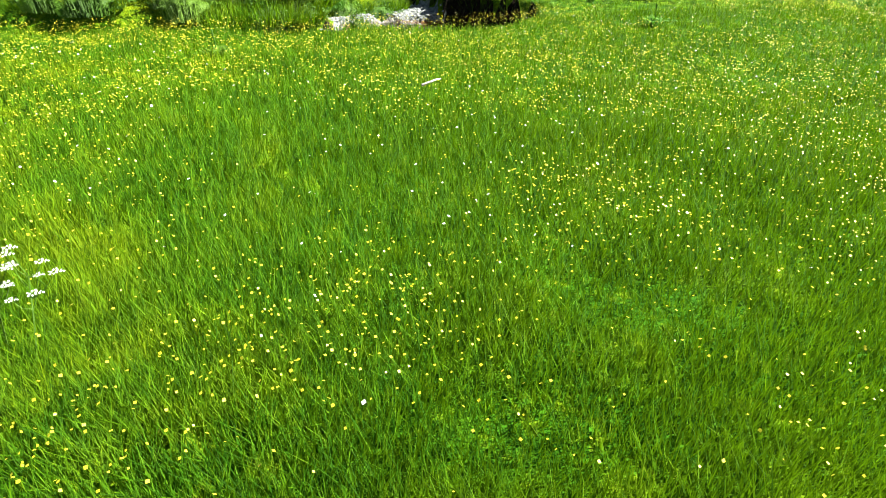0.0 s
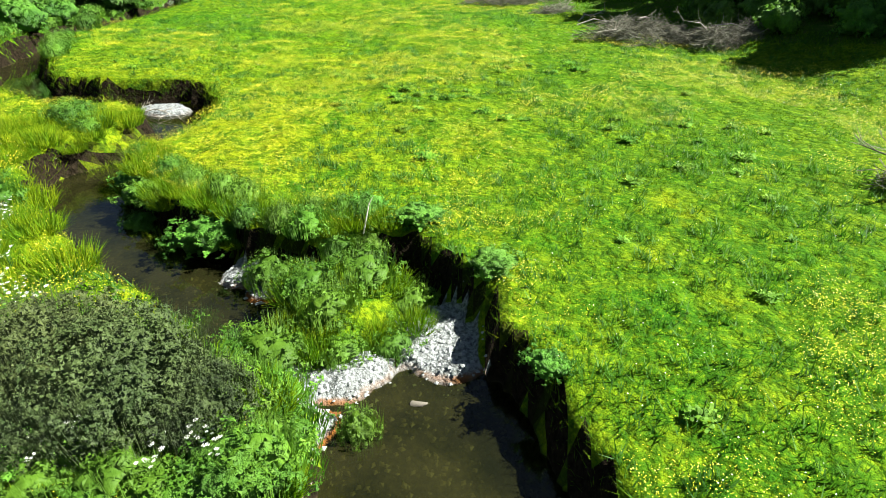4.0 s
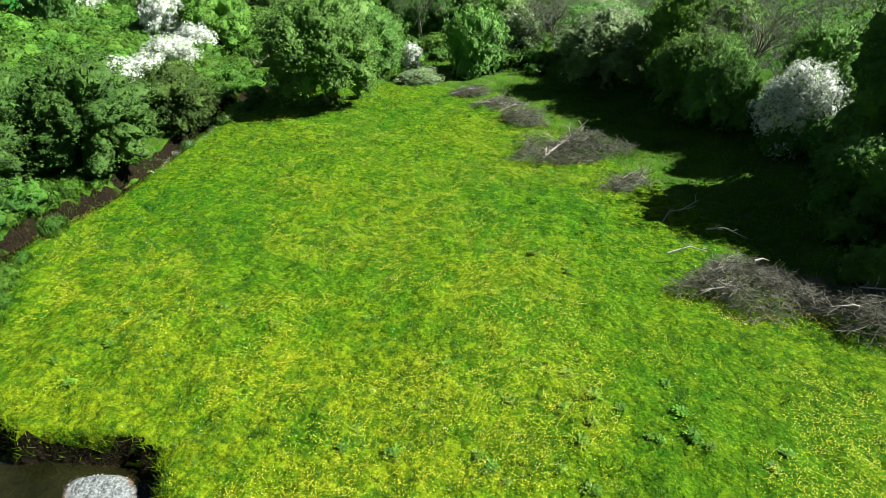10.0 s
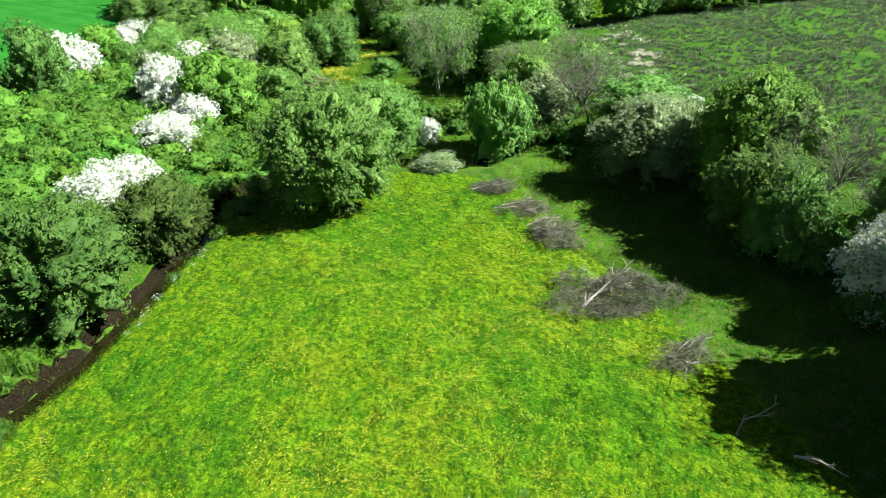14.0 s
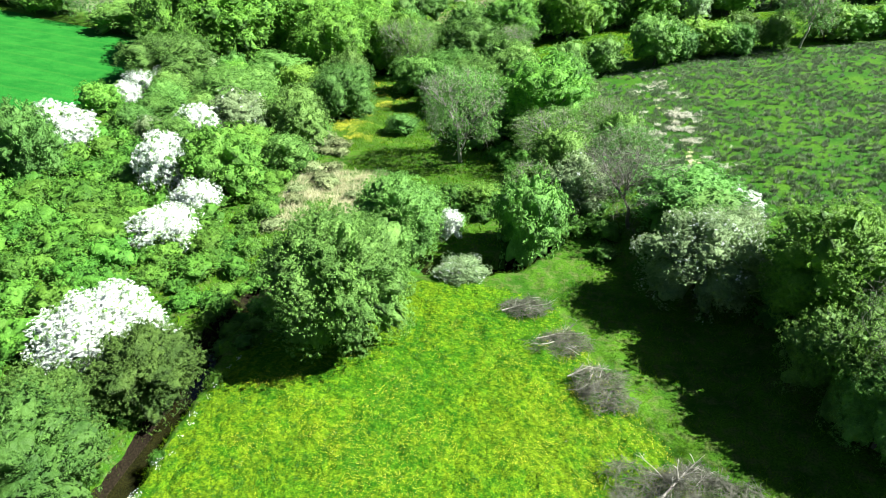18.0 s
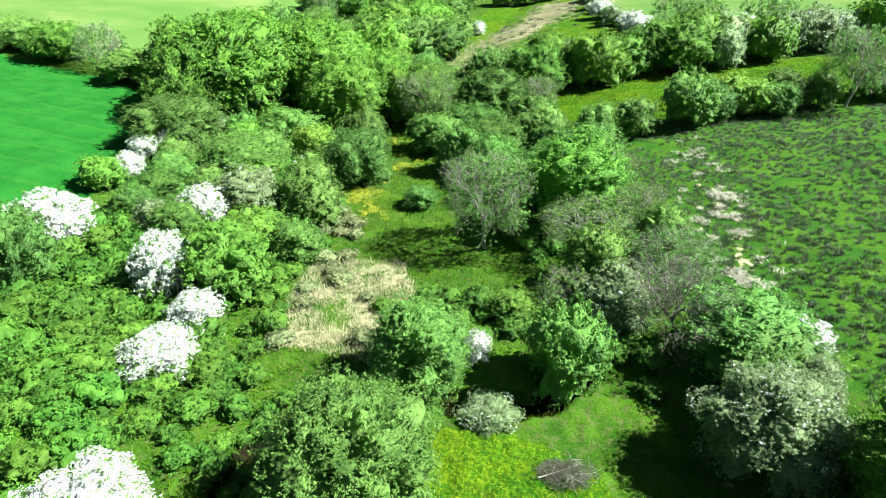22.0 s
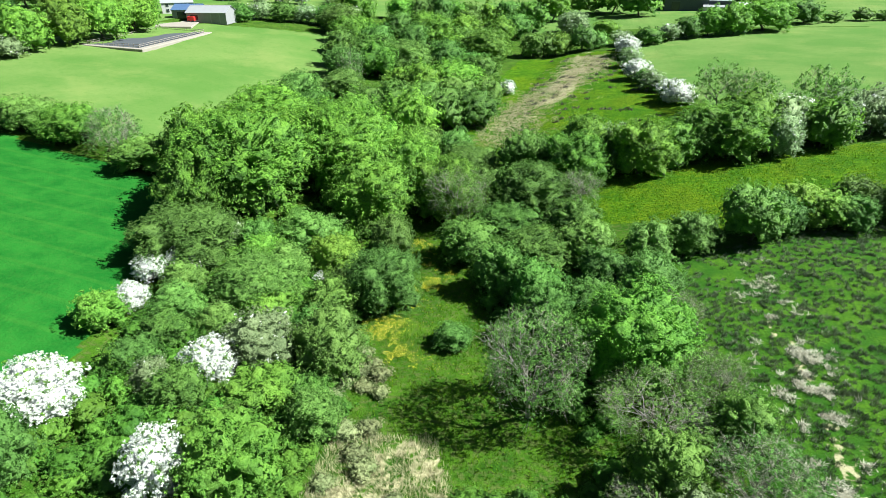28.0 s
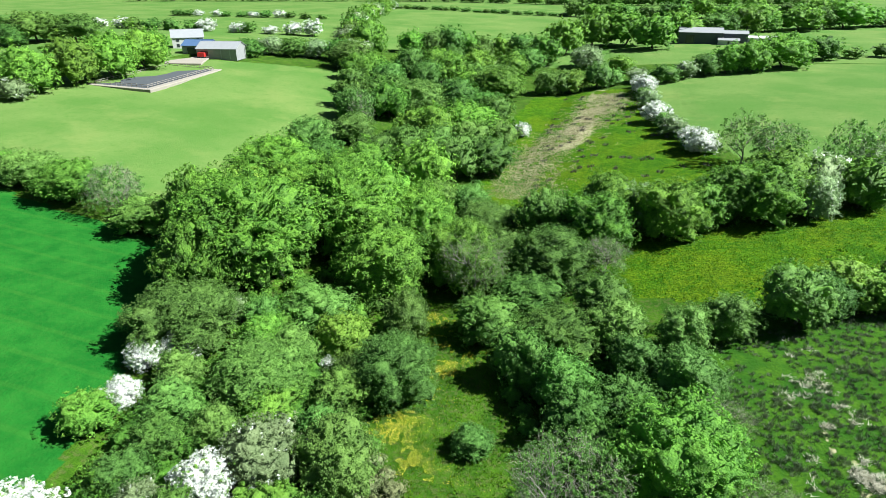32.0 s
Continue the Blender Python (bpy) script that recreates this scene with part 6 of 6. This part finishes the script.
gable_house("farmhouse", -206, 343, 35, 14, 8, 5.0, 8.2, WALL_WHITE, ROOF_GREY, "white rendered farmhouse with grey roof behind trees", "house",
            [("window", -4.5, 1.2, 1.2, 3.2, GLASS_DARK), ("window", 0, 1.2, 1.2, 3.2, GLASS_DARK), ("window", 4.5, 1.2, 1.2, 3.2, GLASS_DARK), ("window", -4.5, 1.2, 1.3, 0.8, GLASS_DARK), ("door", 0.5, 1.0, 2.0, 0, GLASS_DARK)])
# a solid dark panel stands in for the shade inside the open front
gable_house("barn", -190, 329, 5, 13, 9, 4.0, 6.2, WALL_GREY, ROOF_BLUE, "barn with blue roof and open dark front", "barn", [("opening", 0, 8, 3.2, 0, GLASS_DARK)])
gable_house("barn", -178, 327, 8, 18, 12, 4.2, 6.8, WALL_GREY, ROOF_GREY, "long grey sheet-clad barn with shallow roof", "barn", [("door", -5.5, 3.4, 3.2, 0, GLASS_DARK), ("panel", 2, 0.3, 4.0, 0, ROOF_GREY), ("panel", 6, 0.3, 4.0, 0, ROOF_GREY)])
trailer = new("trailer")
block("body", (3.2, 2.2, 1.7), (0, 0, 0.7), RED, trailer)
for wx in (-0.9, 0.9):
    for wy in (-1.05, 1.05):
        v, f = tube([(wx, wy - 0.12, 0.45), (wx, wy + 0.12, 0.45)], [0.45, 0.45], 12)
        v += [Vector((wx, wy - 0.12, 0.45)), Vector((wx, wy + 0.12, 0.45))]
        f += [(i, 24, (i + 1) % 12) for i in range(12)] + [(12 + i, 12 + (i + 1) % 12, 25) for i in range(12)]
        mesh_object("wheel", v, f, GLASS_DARK, trailer)
block("drawbar", (1.6, 0.15, 0.15), (2.3, 0, 0.7), TIMBER, trailer)
trailer.matrix_world = pose(-183.5, 319.5, float(ground(-183.5, 319.5)), 0, 0, 10)
tagged(trailer, "bright red farm trailer parked before the barn", "trailer")
gable_house("shed", 51, 513, -8, 26, 20, 6.5, 9.0, WALL_DARK, ROOF_GREY, "large dark-clad farm shed with grey roof", "barn", [("door", -6, 5, 5, 0, GLASS_DARK), ("panel", 3, 0.4, 6.3, 0, WALL_DARK), ("panel", 9, 0.4, 6.3, 0, WALL_DARK)])
gable_house("shed", 72, 512, -8, 14, 12, 5.5, 7.0, WALL_DARK, ROOF_GREY, "smaller dark farm shed beside the large one", "barn", [("door", 0, 5, 4, 0, GLASS_DARK)])
gable_house("shed", 66, 500, -8, 12, 7, 2.6, 3.6, WALL_WHITE, ROOF_GREY, "low pale shed with light roof", "shed", [("door", 0, 1.2, 2.1, 0, GLASS_DARK)])
gable_house("shed", 88, 514, -4, 22, 7, 2.4, 3.6, WALL_WHITE, WALL_WHITE, "low white polytunnel-like shed", "shed", [("door", 0, 2.0, 2.1, 0, GLASS_DARK)])
gable_house("shed", 262, 640, -20, 34, 16, 5.0, 7.0, WALL_WHITE, ROOF_GREY, "long pale farm shed far off", "barn", [("door", 0, 5, 4, 0, GLASS_DARK)])


def on_slope(x, y, reach, lift, turn):
    """A pose that lies on the ground as it slopes there."""
    gx = float(ground(x + reach, y) - ground(x - reach, y)) / (2 * reach)
    gy = float(ground(x, y + reach) - ground(x, y - reach)) / (2 * reach)
    middle = sum(float(ground(x + a, y + b)) for a in (-reach, 0, reach) for b in (-reach, 0, reach)) / 9
    return pose(x, y, middle + lift) @ Matrix(((1, 0, 0, 0), (0, 1, 0, 0), (gx, gy, 1, 0), (0, 0, 0, 1))) @ pose(0, 0, 0, 0, 0, turn)


def arena():
    """A riding arena with a pale border, laid on the slope, and a post-and-rail fence."""
    cx, cy, turn = -176.5, 281.0, 2.0
    top = new("riding_arena")
    block("sand_bed", (20, 42, 3.0), (0, 0, -2.9), ARENA_SAND, top, "dark grey sand surface")
    block("border", (2.6, 46, 3.0), (11.3, 0, -2.86), PALE_SAND, top, "pale sand border")
    block("border", (4.0, 62, 3.0), (-12.0, 8, -2.86), PALE_SAND, top, "pale sand border")
    block("border", (20, 2.0, 3.0), (0, -22, -2.88), PALE_SAND, top, "pale sand border")
    block("border", (20, 2.0, 3.0), (0, 22, -2.88), PALE_SAND, top, "pale sand border")
    post = block("fence_post", (0.14, 0.14, 1.35), (0, 0, 0.05), TIMBER, top)
    spots = [(x, -20.9) for x in range(-10, 11, 2)] + [(x, 20.9) for x in range(-10, 11, 2)] + [(s * 9.9, y) for s in (-1, 1) for y in range(-18, 19, 3)]
    for i, (x, y) in enumerate(spots):
        one = post if i == 0 else new("fence_post", post.data)
        one.parent = top
        one.location = (x, y, 0)
    for h in (0.55, 1.15):
        for y in (-20.9, 20.9):
            block("rail", (20, 0.05, 0.12), (0, y, h), TIMBER, top)
        for x in (-9.9, 9.9):
            block("rail", (0.05, 41.6, 0.12), (x, 0, h), TIMBER, top)
    top.matrix_world = on_slope(cx, cy, 11, 0.05, turn)
    return tagged(top, "fenced riding arena with dark sand and pale border", "riding arena")


arena()
yard = new("yard")
block("surface", (15, 18, 3.0), (0, 0, -2.85), PALE_SAND, yard)
yard.matrix_world = on_slope(-186, 313, 8, 0.08, 20)
tagged(yard, "pale gravel farmyard beside the arena", "yard")
